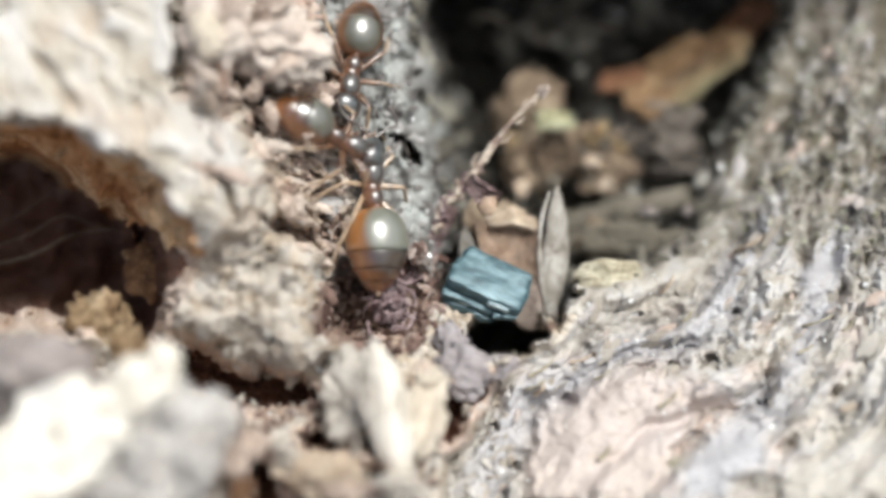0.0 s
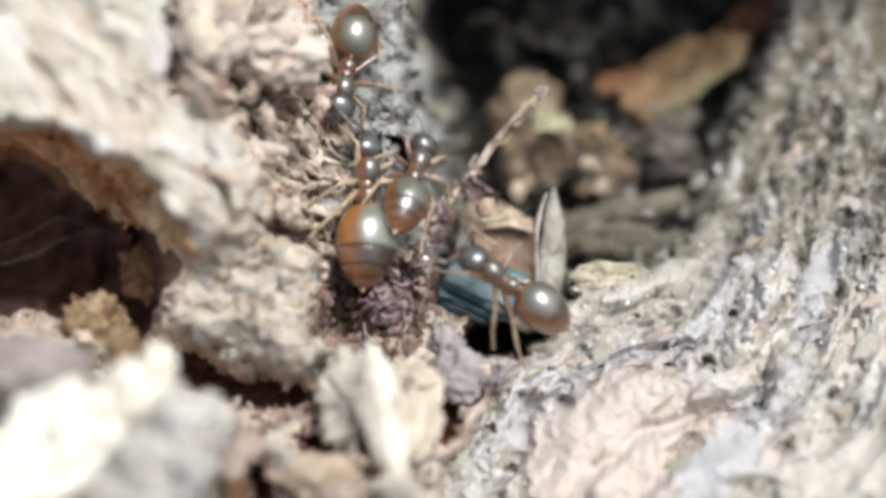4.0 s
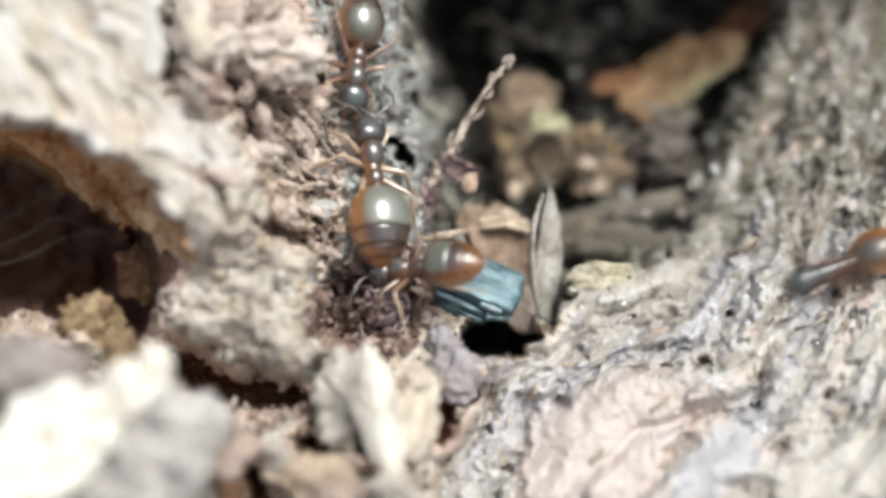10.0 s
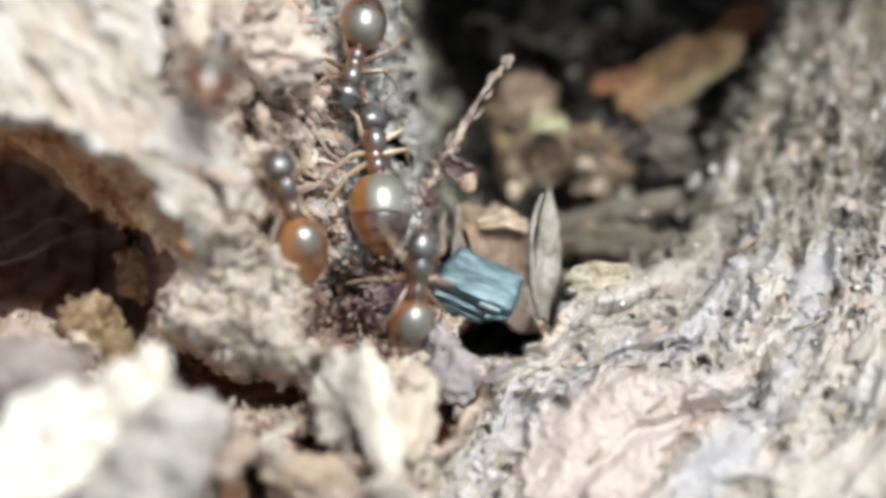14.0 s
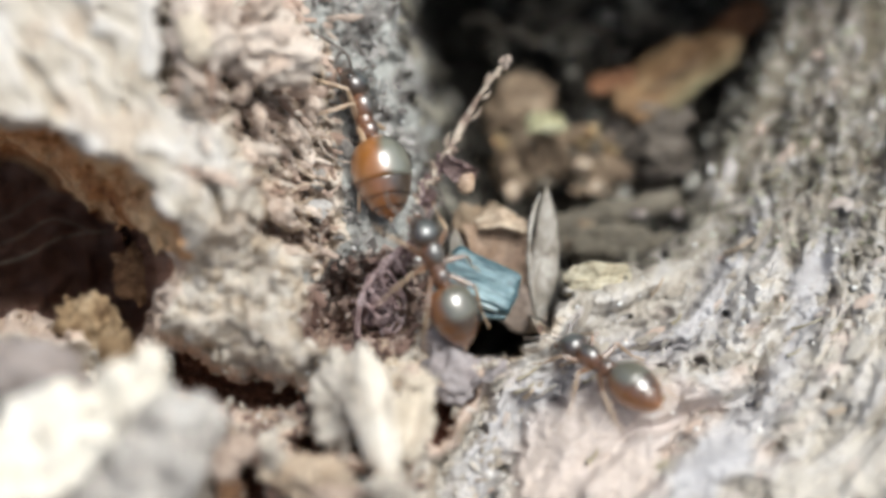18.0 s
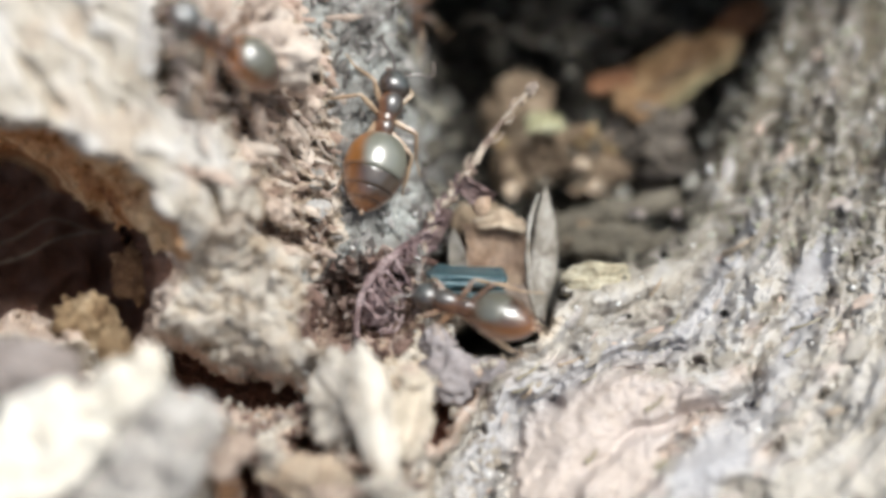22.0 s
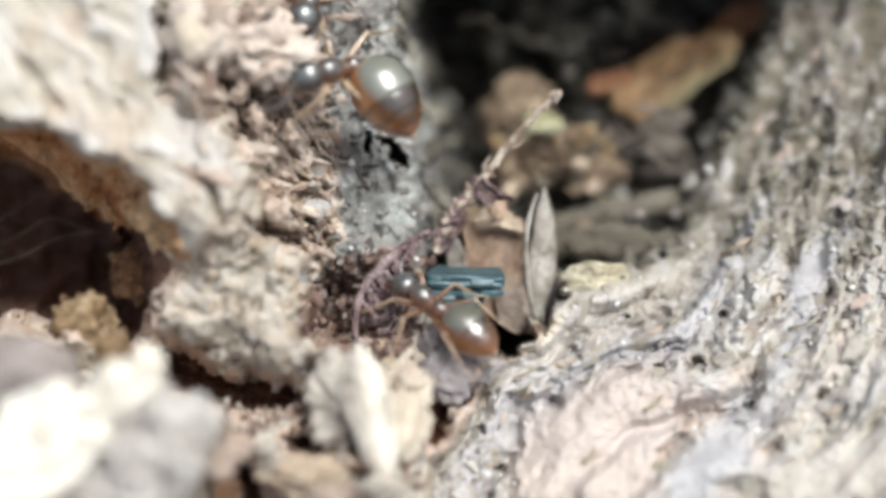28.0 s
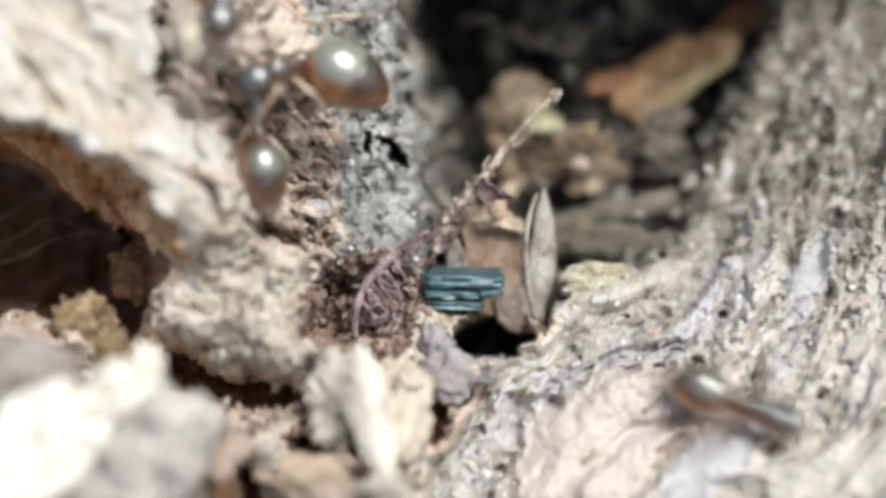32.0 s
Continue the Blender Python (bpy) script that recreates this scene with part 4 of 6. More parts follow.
lump("soil_clod", "pale clod of frass below the gap", "soil clod", 700, 868, 2.6, 52, 22, 26, M_BEIGE, 90, -10, 0.5, 0.5)

# ---- rubble on the slab's edge ----
lump("wood_clod", "cream weathered wood clod on the slab's edge", "wood clod", 352, 66, 1.9, 32, 46, 30, M_CREAM, 101, 8, 0.3, 0.25)
lump("wood_boulder", "large pale pinkish crumbly wood boulder on the slab's edge", "wood clod", 452, 78, -0.2, 112, 66, 46, M_PALEPINK, 104, -8, 0.42, 0.45)
lump("wood_boulder", "pale pinkish wood boulder against the bark slab", "wood clod", 366, 56, 1.2, 62, 66, 40, M_PALEPINK, 108, 20, 0.4, 0.4)
for i, (x, y, h, sx, sy, seed) in enumerate((
        (378, 128, 0.9, 24, 15, 107), (346, 152, 1.4, 26, 20, 110), (548, 92, -1.0, 24, 18, 112),
        (500, 144, -0.7, 30, 15, 109), (388, 18, 1.6, 34, 22, 111), (470, 12, 0.4, 40, 24, 113), (540, 140, -1.1, 20, 16, 115), (440, 160, -0.3, 26, 14, 116),
        (505, 372, -0.5, 26, 22, 117), (560, 190, -1.4, 22, 16, 119), (470, 210, -0.6, 24, 14, 121), (530, 240, -0.9, 22, 13, 123), (450, 280, -0.2, 20, 14, 125))):
    lump("wood_clod", "pinkish crumbly wood clod at the slab's edge", "wood clod", x, y, h, sx, sy, 18, M_PINK, seed, 13 * i - 30, 0.55, 0.5, "clods at the slab's edge")
flake("wood_chip", "pinkish torn wood chip in the rubble", "wood chip", 487, 118, 0.5, 96, 30, M_PINK, 127, 28, -10, 0, 8, 0.1, -0.2, 0.3)
flake("wood_chip", "reddish torn wood chip in the rubble", "wood chip", 430, 330, 0.3, 26, 90, M_PINK, 129, 40, 0, 10, 8, 0.1, -0.2, 0.3)

# ---- litter in the hollow ----
big_leaf = flake("dry_leaf", "tan dry leaf piece lying deep in the hollow", "leaf", 1205, 140, -12.0, 290, 120, M_LEAF, 201, 30, -25, 0, 16, 0.10, 0.12, 0.22)
flake("dry_leaf", "rust brown leaf tip beside the tan leaf", "leaf", 1090, 148, -11.6, 110, 44, M_RUST, 203, 18, -15, 10, 10, 0.1, 0.1, 0.2)
flake("dry_leaf", "dark rusty leaf edge deep in the hollow", "leaf", 1320, 40, -13.0, 120, 70, M_RUST, 205, 40, -20, 0, 10, 0.1, 0.1, 0.2)
flake("dry_leaf", "brown dry leaf lump with an angular top", "leaf", 945, 168, -11.2, 135, 110, M_BROWNLEAF, 207, -14, -25, 12, 40, -0.10, -0.18, 0.2)
lump("leaf_crumb", "brown crumpled leaf crumb in the hollow", "leaf crumb", 905, 205, -11.6, 45, 40, 40, M_BROWNLEAF, 209, 0, 0.35, 0.3)
flake("green_chip", "flat yellow green chip on brown litter", "chip", 972, 216, -9.4, 96, 50, M_GREEN, 211, 2, -30, 0, 16, 0.05, -0.12, 0.16, 0.12)
lump("leaf_crumb", "brown crumpled leaf crumb under the green chip", "leaf crumb", 1000, 268, -11.0, 70, 42, 40, M_BROWNLEAF, 213, 10, 0.6, 0.6)
lump("leaf_crumb", "reddish brown leaf crumb in the hollow", "leaf crumb", 1062, 306, -10.8, 54, 36, 34, M_BROWNLEAF, 215, -10, 0.6, 0.5)
lump("leaf_crumb", "grey brown leaf crumb in the hollow", "leaf crumb", 930, 292, -11.2, 46, 52, 36, M_BROWNLEAF, 217, 0, 0.6, 0.5)
lump("bark_clod", "grey bark clod at the back of the hollow", "bark clod", 1150, 232, -12.0, 84, 52, 46, M_CLOD, 219, 20, 0.6, 0.55)
lump("bark_clod", "dark grey bark clod below the leaf", "bark clod", 1178, 288, -11.6, 66, 42, 40, M_CLOD, 221, 0, 0.6, 0.55)
strand("twig", "thick grey brown twig lying in the hollow", "twig",
       [(985, 405, -9.6), (1050, 388, -9.2), (1130, 368, -9.3), (1200, 356, -9.8), (1260, 335, -10.4)], 27, M_TWIG, 0.75, "", 14, 0.7, 3)
lump("bark_clod", "brown clod under the thick twig", "bark clod", 1080, 432, -8.6, 95, 34, 40, M_TWIG, 225, 6, 0.35, 0.3)
lump("bark_clod", "dark clod beside the root bark", "bark clod", 1180, 440, -8.8, 46, 34, 34, M_TWIG, 227, 6, 0.35, 0.3)
flake("straw_bit", "pale straw coloured bit in the crevice", "straw", 1068, 490, -4.1, 146, 66, M_LICHEN, 229, 3, -14, 0, 18, 0.02, -0.15, 0.25)
_r = random.Random(41)
for i in range(16):
    flake("leaf_scrap", "small torn brown leaf scrap on the litter", "leaf scrap", _r.uniform(888, 1092), _r.uniform(236, 336), _r.uniform(-10.3, -9.7), _r.uniform(24, 52), _r.uniform(18, 38),
          (M_BROWNLEAF, M_TANWOOD, M_LEAF, M_TWIG)[i % 4], 240 + i, _r.uniform(0, 180), _r.uniform(-30, 20), _r.uniform(-25, 25), 6, 0.15, -0.2, 0.35, 0.2, "leaf scraps in the hollow")
for i in range(12):
    flake("bark_scrap", "small grey bark scrap on a thick twig", "bark scrap", _r.uniform(1000, 1230), _r.uniform(345, 450), _r.uniform(-8.7, -8.1), _r.uniform(20, 46), _r.uniform(14, 26),
          (M_TWIG, M_DUSK, M_BROWNLEAF)[i % 3], 270 + i, _r.uniform(-30, 40), _r.uniform(-30, 20), _r.uniform(-25, 25), 6, 0.1, -0.2, 0.35, 0.2, "bark scraps in the hollow")
for i in range(5):
    strand("twig_scrap", "small dark twig scrap in the dark hollow", "twig",
           [(830 + 95 * i, 40 + 17 * (i % 3), -14), (860 + 95 * i, 30 + 24 * ((i * 2) % 3), -13.6), (905 + 95 * i, 62 - 14 * (i % 2), -14)],
           7, M_TWIG, 0.5, "twig scraps", 7, 0.6, i)

_k = unit(-12)
part("midrib", tube_mesh([(-120 * _k, -14 * _k, 20 * _k), (-40 * _k, -4 * _k, 16 * _k), (40 * _k, 2 * _k, 14 * _k), (122 * _k, 14 * _k, 24 * _k)], [5 * _k, 5 * _k, 4 * _k, 2 * _k], 8, None, 0.4, 4), M_BROWNLEAF, big_leaf, "raised brown midrib")
part("margin", flake_mesh(130 * _k, 16 * _k, 8 * _k, 231, 0.1, 0.1, 0.3), M_LEAF, big_leaf, "curled leaf margin", pose(-6 * _k, 52 * _k, 16 * _k, 14, 0, 4))

# ---- husk: a brown bud husk with its grey outer scale ----
husk = tagged(new("bud_husk"), "brown dry bud husk with a grey standing scale", "husk")
husk.matrix_basis = lay(892, 478, -5.6)
_k = unit(-5.6)


part("inner_scale", flake_mesh(150 * _k, 214 * _k, 8 * _k, 301, 0.03, 0.16, 0.14, -0.1), M_HUSK, husk, "brown hollow inner scale", pose(-2 * _k, 6 * _k, -26 * _k, -8, 14, 4))
part("rim", flake_mesh(118 * _k, 48 * _k, 16 * _k, 309, 0.2, -0.2, 0.25), M_TANWOOD, husk, "sunlit tan torn rim", pose(4 * _k, 88 * _k, -4 * _k, -30, 6, -4))
part("back_scale", flake_mesh(150 * _k, 190 * _k, 8 * _k, 307, 0.04, 0.2, 0.3, 0.1), M_BROWNLEAF, husk, "dark brown back scale", pose(-20 * _k, 40 * _k, -50 * _k, -10, 8, 14))
part("outer_scale", scale_mesh(54 * _k, 240 * _k, 7 * _k, 303, -0.22, 0.2), M_HUSKEDGE, husk, "grey pointed outer scale standing on edge", pose(74 * _k, 26 * _k, 14 * _k, 2, 24, -2))
part("ridge", tube_mesh([(68 * _k, 134 * _k, 34 * _k), (52 * _k, 84 * _k, 46 * _k), (48 * _k, 20 * _k, 50 * _k), (54 * _k, -40 * _k, 46 * _k), (68 * _k, -86 * _k, 34 * _k)], [2 * _k, 4.5 * _k, 5 * _k, 4.5 * _k, 2 * _k], 7, None, 0.9, 9), M_HUSKEDGE, husk, "toothed edge of the scale")
part("side_scale", scale_mesh(34 * _k, 120 * _k, 7 * _k, 304, 0.4), M_HUSKEDGE, husk, "pale narrow side scale", pose(-70 * _k, 14 * _k, 6 * _k, 0, -20, 10))
part("lower_flap", scale_mesh(88 * _k, 104 * _k, 7 * _k, 305, -0.3), M_HUSKFLAP, husk, "grey brown pointed lower flap", pose(40 * _k, -66 * _k, 10 * _k, 10, 8, 52))

# ---- teal chip, feathery stem, purple root: pushed about by the ants ----
teal = tagged(new("beetle_shell_chip"), "dark teal grooved beetle shell chip by the hole", "shell chip")
_k = unit(-3.6)


def block_mesh(w, l, thick, seed, cuts=13):
    """An angular chip with worn edges, chipped corners and fine grooves along it."""
    bm = bmesh.new()
    bmesh.ops.create_cube(bm, size=2)
    bmesh.ops.subdivide_edges(bm, edges=bm.edges[:], cuts=cuts, use_grid_fill=True)
    off = Vector((seed, seed * 0.7, seed * 1.3))
    for v in bm.verts:
        c = v.co
        n = sum(abs(q) ** 9 for q in c) ** (1 / 9)
        c = c / n
        c = c * (1 + 0.10 * noise.fractal(c * 1.7 + off, 1.0, 2.0, 4))
        groove = 0.05 * noise.fractal(Vector((c.x * 0.7, c.y * 5, c.z * 5)) + off, 0.8, 2.0, 4)
        v.co = Vector((c.x * w / 2 * (1 - 0.06 * c.y), c.y * l / 2 * (1 + groove * 0.4), c.z * thick / 2 * (1 + groove * 3)))
    return bm


part("plate", block_mesh(136 * _k, 88 * _k, 24 * _k, 311), M_TEAL, teal, "dark teal top plate", pose(0, 6 * _k, 14 * _k))
part("layer", block_mesh(116 * _k, 90 * _k, 12 * _k, 313), M_TEAL, teal, "glossy middle layer", pose(-11 * _k, -1 * _k, -8 * _k, 0, 0, 3))
part("layer", block_mesh(96 * _k, 92 * _k, 15 * _k, 315), M_TEAL, teal, "grooved lower layer", pose(-18 * _k, -2 * _k, -26 * _k, 0, 0, -2))
part("sliver", block_mesh(44 * _k, 20 * _k, 10 * _k, 317, 7), M_TEAL, teal, "loose bright splinter", pose(44 * _k, -36 * _k, -4 * _k, 0, 0, 24))

# slivers on the broken front whose pale colour paints its glints
for x, z, w in ((28, 15, 38), (-30, -12, 24)):
    part("facet", block_mesh(w * _k, 9 * _k, 9 * _k, 318 + w, 6), M_TEALGLINT, teal, "pale glossy broken facet", pose(x * _k, -41 * _k, z * _k, 0, 0, 4))

stem = tagged(new("feathery_stem"), "dry brown feathery plant stem with a tan seed", "stem")
_k = unit(-5.0)
part("foot", tube_mesh([(-10 * _k, -60 * _k, -8 * _k), (0, 0, 0), (38 * _k, 52 * _k, 6 * _k), (60 * _k, 82 * _k, 8 * _k)], [8 * _k, 10 * _k, 8 * _k, 6 * _k], 9, None, 0.7, 2), M_STEMFOOT, stem, "dark purple brown foot of the stalk")
part("stalk", tube_mesh([(48 * _k, 66 * _k, 7 * _k), (78 * _k, 108 * _k, 10 * _k), (125 * _k, 176 * _k, 12 * _k), (178 * _k, 236 * _k, 14 * _k)], [8 * _k, 7 * _k, 4.5 * _k, 3.2 * _k], 9, None, 0.7, 3), M_STEM, stem)
for i in range(18):
    f = i / 17
    s = 1 if i % 2 else -1
    cx, cy = (-10 + 10 * min(f * 2.4, 1) + 60 * max(0, f - 0.42) / 0.58, -60 + 142 * f)
    part("scale", flake_mesh((13 + 4 * (i % 3)) * _k, (26 + 5 * (i % 4)) * _k, 4 * _k, 340 + i, 0.15, -0.3, 0.25, 0.4), (M_STEMFOOT, M_FUZZ, M_STEM)[i % 3], stem, "",
         pose((cx + s * 9) * _k, cy * _k, (8 + 4 * (i % 3)) * _k, 18, s * 25, -34 - s * 26))
for i in range(13):
    f = 0.05 + i * 0.075
    bx, by = 178 * f, 236 * f
    s = 1 if i % 2 else -1
    ln = (25 + 11 * math.sin(i * 2.1)) * (1.05 - 0.45 * f)
    part("barb", tube_mesh([(bx * _k, by * _k, 8 * _k), ((bx + s * ln * 0.30 + ln * 0.22) * _k, (by + ln * 0.42 - s * ln * 0.2) * _k, 13 * _k), ((bx + s * ln * 0.34 + ln * 0.6) * _k, (by + ln * 0.95 - s * ln * 0.22) * _k, 15 * _k)],
         [2.6 * _k, 3.6 * _k, 0.9 * _k], 6, None, 0.3, i), M_STEM, stem)
part("tuft", lump_mesh(14 * _k, 9 * _k, 7 * _k, 321, 0.6, 3), M_HAIR, stem, "pale frayed tip", pose(176 * _k, 232 * _k, 14 * _k, 0, 0, 50))
part("bract", flake_mesh(84 * _k, 46 * _k, 8 * _k, 325, 0.3, -0.35, 0.3), M_STEMFOOT, stem, "curled brown bract", pose(80 * _k, 46 * _k, 38 * _k, 20, 10, -30))
part("bract", flake_mesh(34 * _k, 84 * _k, 8 * _k, 327, 0.1, -0.3, 0.25), M_STEMFOOT, stem, "dark brown bract at the foot", pose(16 * _k, -8 * _k, 4 * _k, 10, 0, -24))
part("seed", lump_mesh(17 * _k, 22 * _k, 16 * _k, 323, 0.12, 3), M_SEED, stem, "round tan seed", pose(88 * _k, 28 * _k, 22 * _k))

root_fibre = tagged(new("root_fibre"), "thin purple brown root fibre bent in an arc", "root")
_k = unit(-2.4)
part("strand", tube_mesh([(-4 * _k, -62 * _k, -12 * _k), (-3 * _k, -4 * _k, 6 * _k), (10 * _k, 48 * _k, 10 * _k), (46 * _k, 92 * _k, 8 * _k), (86 * _k, 124 * _k, -4 * _k), (126 * _k, 146 * _k, -16 * _k)],
     [5 * _k, 6 * _k, 6.5 * _k, 8 * _k, 9 * _k, 7 * _k], 9, None, 0.6, 7), M_FUZZ, root_fibre)
_r = random.Random(31)
for i in range(44):
    f = _r.random()
    x0, y0 = 14 + 106 * f, 52 + 92 * f
    a = _r.uniform(0, 6.28)
    ln = _r.uniform(14, 30)
    part("root_hair", tube_mesh([(x0 * _k, y0 * _k, -8 * _k * f), ((x0 + ln * 0.5 * math.cos(a)) * _k, (y0 + ln * 0.5 * math.sin(a)) * _k, 12 * _k), ((x0 + ln * math.cos(a + 0.4)) * _k, (y0 + ln * math.sin(a + 0.4)) * _k, 6 * _k)],
         [2.6 * _k, 2.2 * _k, 1.0 * _k], 5, None, 0.3, i), M_FUZZ, root_fibre)
for i in range(5):
    part("side_root", tube_mesh([((4 + 14 * i) * _k, (34 + 18 * i) * _k, 4 * _k), ((20 + 15 * i) * _k, (12 + 16 * i) * _k, 10 * _k), ((42 + 14 * i) * _k, (-8 + 12 * i) * _k, 4 * _k)],
         [4 * _k, 3 * _k, 1.5 * _k], 6, None, 0.4, i), M_FUZZ, root_fibre)

fuzz = tagged(new("fibre_clump"), "purple brown matted fibre clump in the crevice", "fibre clump")
fuzz.matrix_basis = lay(672, 540, -2.6)
_k = unit(-2.6)
part("core", lump_mesh(34 * _k, 32 * _k, 14 * _k, 331, 0.6, 4, 0.5), M_FUZZ, fuzz, "", pose(0, 0, -12 * _k))
_r = random.Random(5)
for i in range(26):
    a, r0 = _r.uniform(0, 6.28), _r.uniform(5, 60)
    x0, y0 = r0 * math.cos(a), r0 * math.sin(a)
    a2 = _r.uniform(0, 6.28)
    ln = _r.uniform(20, 52)
    part("fibre", tube_mesh([(x0 * _k, y0 * _k, 2 * _k), ((x0 + ln * 0.5 * math.cos(a2)) * _k, (y0 + ln * 0.5 * math.sin(a2)) * _k, _r.uniform(10, 22) * _k),
                             ((x0 + ln * math.cos(a2 + 0.5)) * _k, (y0 + ln * math.sin(a2 + 0.5)) * _k, 4 * _k)], [2.5 * _k, 3.2 * _k, 1.5 * _k], 5, None, 0.3, i), M_FUZZ, fuzz)

strand("silk_thread", "fine spider silk thread hanging in the crevice", "silk", [(712, -60, -6), (711, -10, -5.6), (710, 30, -5.6), (712, 62, -6.4)], 1.1, M_SILK, 1.0)

# ---- loose crumbs ----
ICO = bmesh.new()
bmesh.ops.create_icosphere(ICO, subdivisions=1, radius=1)
ICO_V = np.array([v.co[:] for v in ICO.verts])
ICO_F = np.array([[v.index for v in f.verts] for f in ICO.faces])
ICO.free()


def turn_arrays(a, b, c):
    ca, sa, cb, sb, cc, sc = np.cos(a), np.sin(a), np.cos(b), np.sin(b), np.cos(c), np.sin(c)
    z, o = np.zeros_like(a), np.ones_like(a)
    rx = np.stack([o, z, z, z, ca, -sa, z, sa, ca], -1).reshape(-1, 3, 3)
    ry = np.stack([cb, z, sb, z, o, z, -sb, z, cb], -1).reshape(-1, 3, 3)
    rz = np.stack([cc, -sc, z, sc, cc, z, z, z, o], -1).reshape(-1, 3, 3)
    return rz @ ry @ rx


def scatter(name, label, category, n, area, outline, size, mat, seed, shape=(1, 0.8, 0.6), along=None, sink=0.15, avoid=True):
    """Many loose crumbs over a stretch of the relief, joined."""
    r = np.random.default_rng(seed)
    x, y = r.uniform(area[0], area[2], n), r.uniform(area[1], area[3], n)
    keep = inside(x, y, outline) > -8 if outline else np.ones(n, bool)
    hgt, _, _, kind, _, _ = relief_of(x, y)
    if avoid:
        keep &= kind != 4
    if outline is not NOOK:
        keep &= inside(x, y, NOOK) < 4
    x, y, hgt = x[keep], y[keep], hgt[keep]
    n = len(x)
    s = size * np.exp(r.normal(0, 0.45, n))
    s = np.minimum(s, size * 2.4)
    sc = s[:, None] * np.array(shape) * r.uniform(0.6, 1.25, (n, 3))
    if along is None:
        rot = turn_arrays(*(r.uniform(0, 6.28, n) for _ in range(3)))
    else:
        rot = turn_arrays(r.uniform(-0.6, 0.6, n), r.uniform(-0.35, 0.35, n), np.radians(along(x, y)) + r.normal(0, 0.35, n))
    v = ICO_V[None] * (1 + r.uniform(-0.28, 0.28, (n, len(ICO_V), 1)))
    v = np.einsum("nij,nvj->nvi", rot, v * sc[:, None, :])
    k = UNIT * (DIST - hgt * 0.001) / DIST
    b = np.stack([np.array(RIGHT), np.array(UP), np.array(OUT)])
    world_v = spots(x, y, hgt + sink * s * 0.018)[:, None, :] + (v * k[:, None, None]) @ b
    faces = (ICO_F[None] + (np.arange(n) * len(ICO_V))[:, None, None]).reshape(-1, 3)
    ob = new(name, from_arrays(name, world_v.reshape(-1, 3), faces, mat, False))
    return tagged(ob, label, category, kind="stuff")


def furrow_way(x, y):
    return 38 + 24 * step(500, 150, y)


# splinters on the root, fine hairs among the rubble
_r = random.Random(11)
for i in range(26):
    x, y = _r.uniform(880, 1500), _r.uniform(120, 840)
    if inside(np.array([x]), np.array([y]), ROOT)[0] < 25:
        continue
    h = float(height(x, y)[0]) + 0.12
    a = radians(furrow_way(np.array([x]), np.array([y]))[0] + _r.uniform(-22, 22))
    ln = _r.uniform(22, 58)
    h2 = float(height(x + ln * math.cos(a), y - ln * math.sin(a))[0]) + 0.12
    strand("bark_splinter", "thin pale bark splinter lying along the furrows", "splinter",
           [(x, y, h), (x + ln * 0.5 * math.cos(a) + 2, y - ln * 0.5 * math.sin(a) + 2, max(h, h2) + 0.05), (x + ln * math.cos(a), y - ln * math.sin(a), h2)],
           _r.uniform(3, 5.5), M_LICHEN if i % 3 else M_TANWOOD, 0.4, "splinters on the root", 6, 0.7, i)
for i in range(28):
    x, y = _r.uniform(380, 600), _r.uniform(110, 440)
    a = _r.uniform(0, 6.28)
    ln = _r.uniform(35, 85)
    pts = []
    for q in (0, 0.35, 0.7, 1):
        px, py = x + ln * q * math.cos(a + 0.8 * q), y - ln * q * math.sin(a + 0.8 * q)
        pts.append((px, py, float(height(px, py)[0]) + (0.1 if q in (0, 1) else 0.45)))
    strand("root_hair", "fine pale root hair over crumbly wood", "root", pts, _r.uniform(1.6, 4.4), (M_HAIR, M_TANWOOD, M_PINK)[i % 3], 0.5, "fine hairs in the rubble", 6, 0.5, i)

FLAT = (1.6, 0.9, 0.4)
scatter("soil_crumbs", "pale crumbs of frass and soil", "crumbs", 260, (280, 410, 640, 700), LUMP, 8, M_CRUMB, 1, FLAT, None, -0.25)
scatter("soil_crumbs", "pale and brown crumbs at the foot of the crevice", "crumbs", 620, (380, 560, 900, 920), None, 7, M_CRUMB, 2, FLAT, None, -0.3)
scatter("wood_crumbs", "reddish brown wood crumbs beside the ants' way", "crumbs", 210, (320, 40, 640, 500), RUBBLE, 9, M_RED, 3, (2.6, 0.7, 0.45), lambda x, y: -35 + 0 * x)
scatter("wood_crumbs", "pinkish wood crumbs on the slab's edge", "crumbs", 60, (330, -40, 620, 330), None, 12, M_RED, 14, (2.2, 0.7, 0.4), lambda x, y: -30 + 0 * x)
scatter("wood_crumbs", "dark reddish crumbs round the fibre clump", "crumbs", 420, (545, 430, 780, 640), NOOK, 8, M_DARKRED, 4, FLAT)
scatter("wood_crumbs", "grey crumbs of rotten wood on the wall", "crumbs", 300, (560, -40, 810, 470), None, 8, M_GREYBIT, 5, FLAT)
scatter("soil_crumbs", "dark red brown crumbs between the near clods", "crumbs", 260, (380, 700, 760, 910), None, 10, M_DARKRED, 19, FLAT)
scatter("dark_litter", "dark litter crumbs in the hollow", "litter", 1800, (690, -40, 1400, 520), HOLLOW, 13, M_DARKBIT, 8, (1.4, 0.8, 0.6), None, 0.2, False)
scatter("lichen_flecks", "pale green lichen flecks on the shaded root", "lichen", 900, (1180, -40, 1620, 460), ROOT, 3.2, M_LICHENBIT, 16, (1.4, 1, 0.4), None, 0.4)
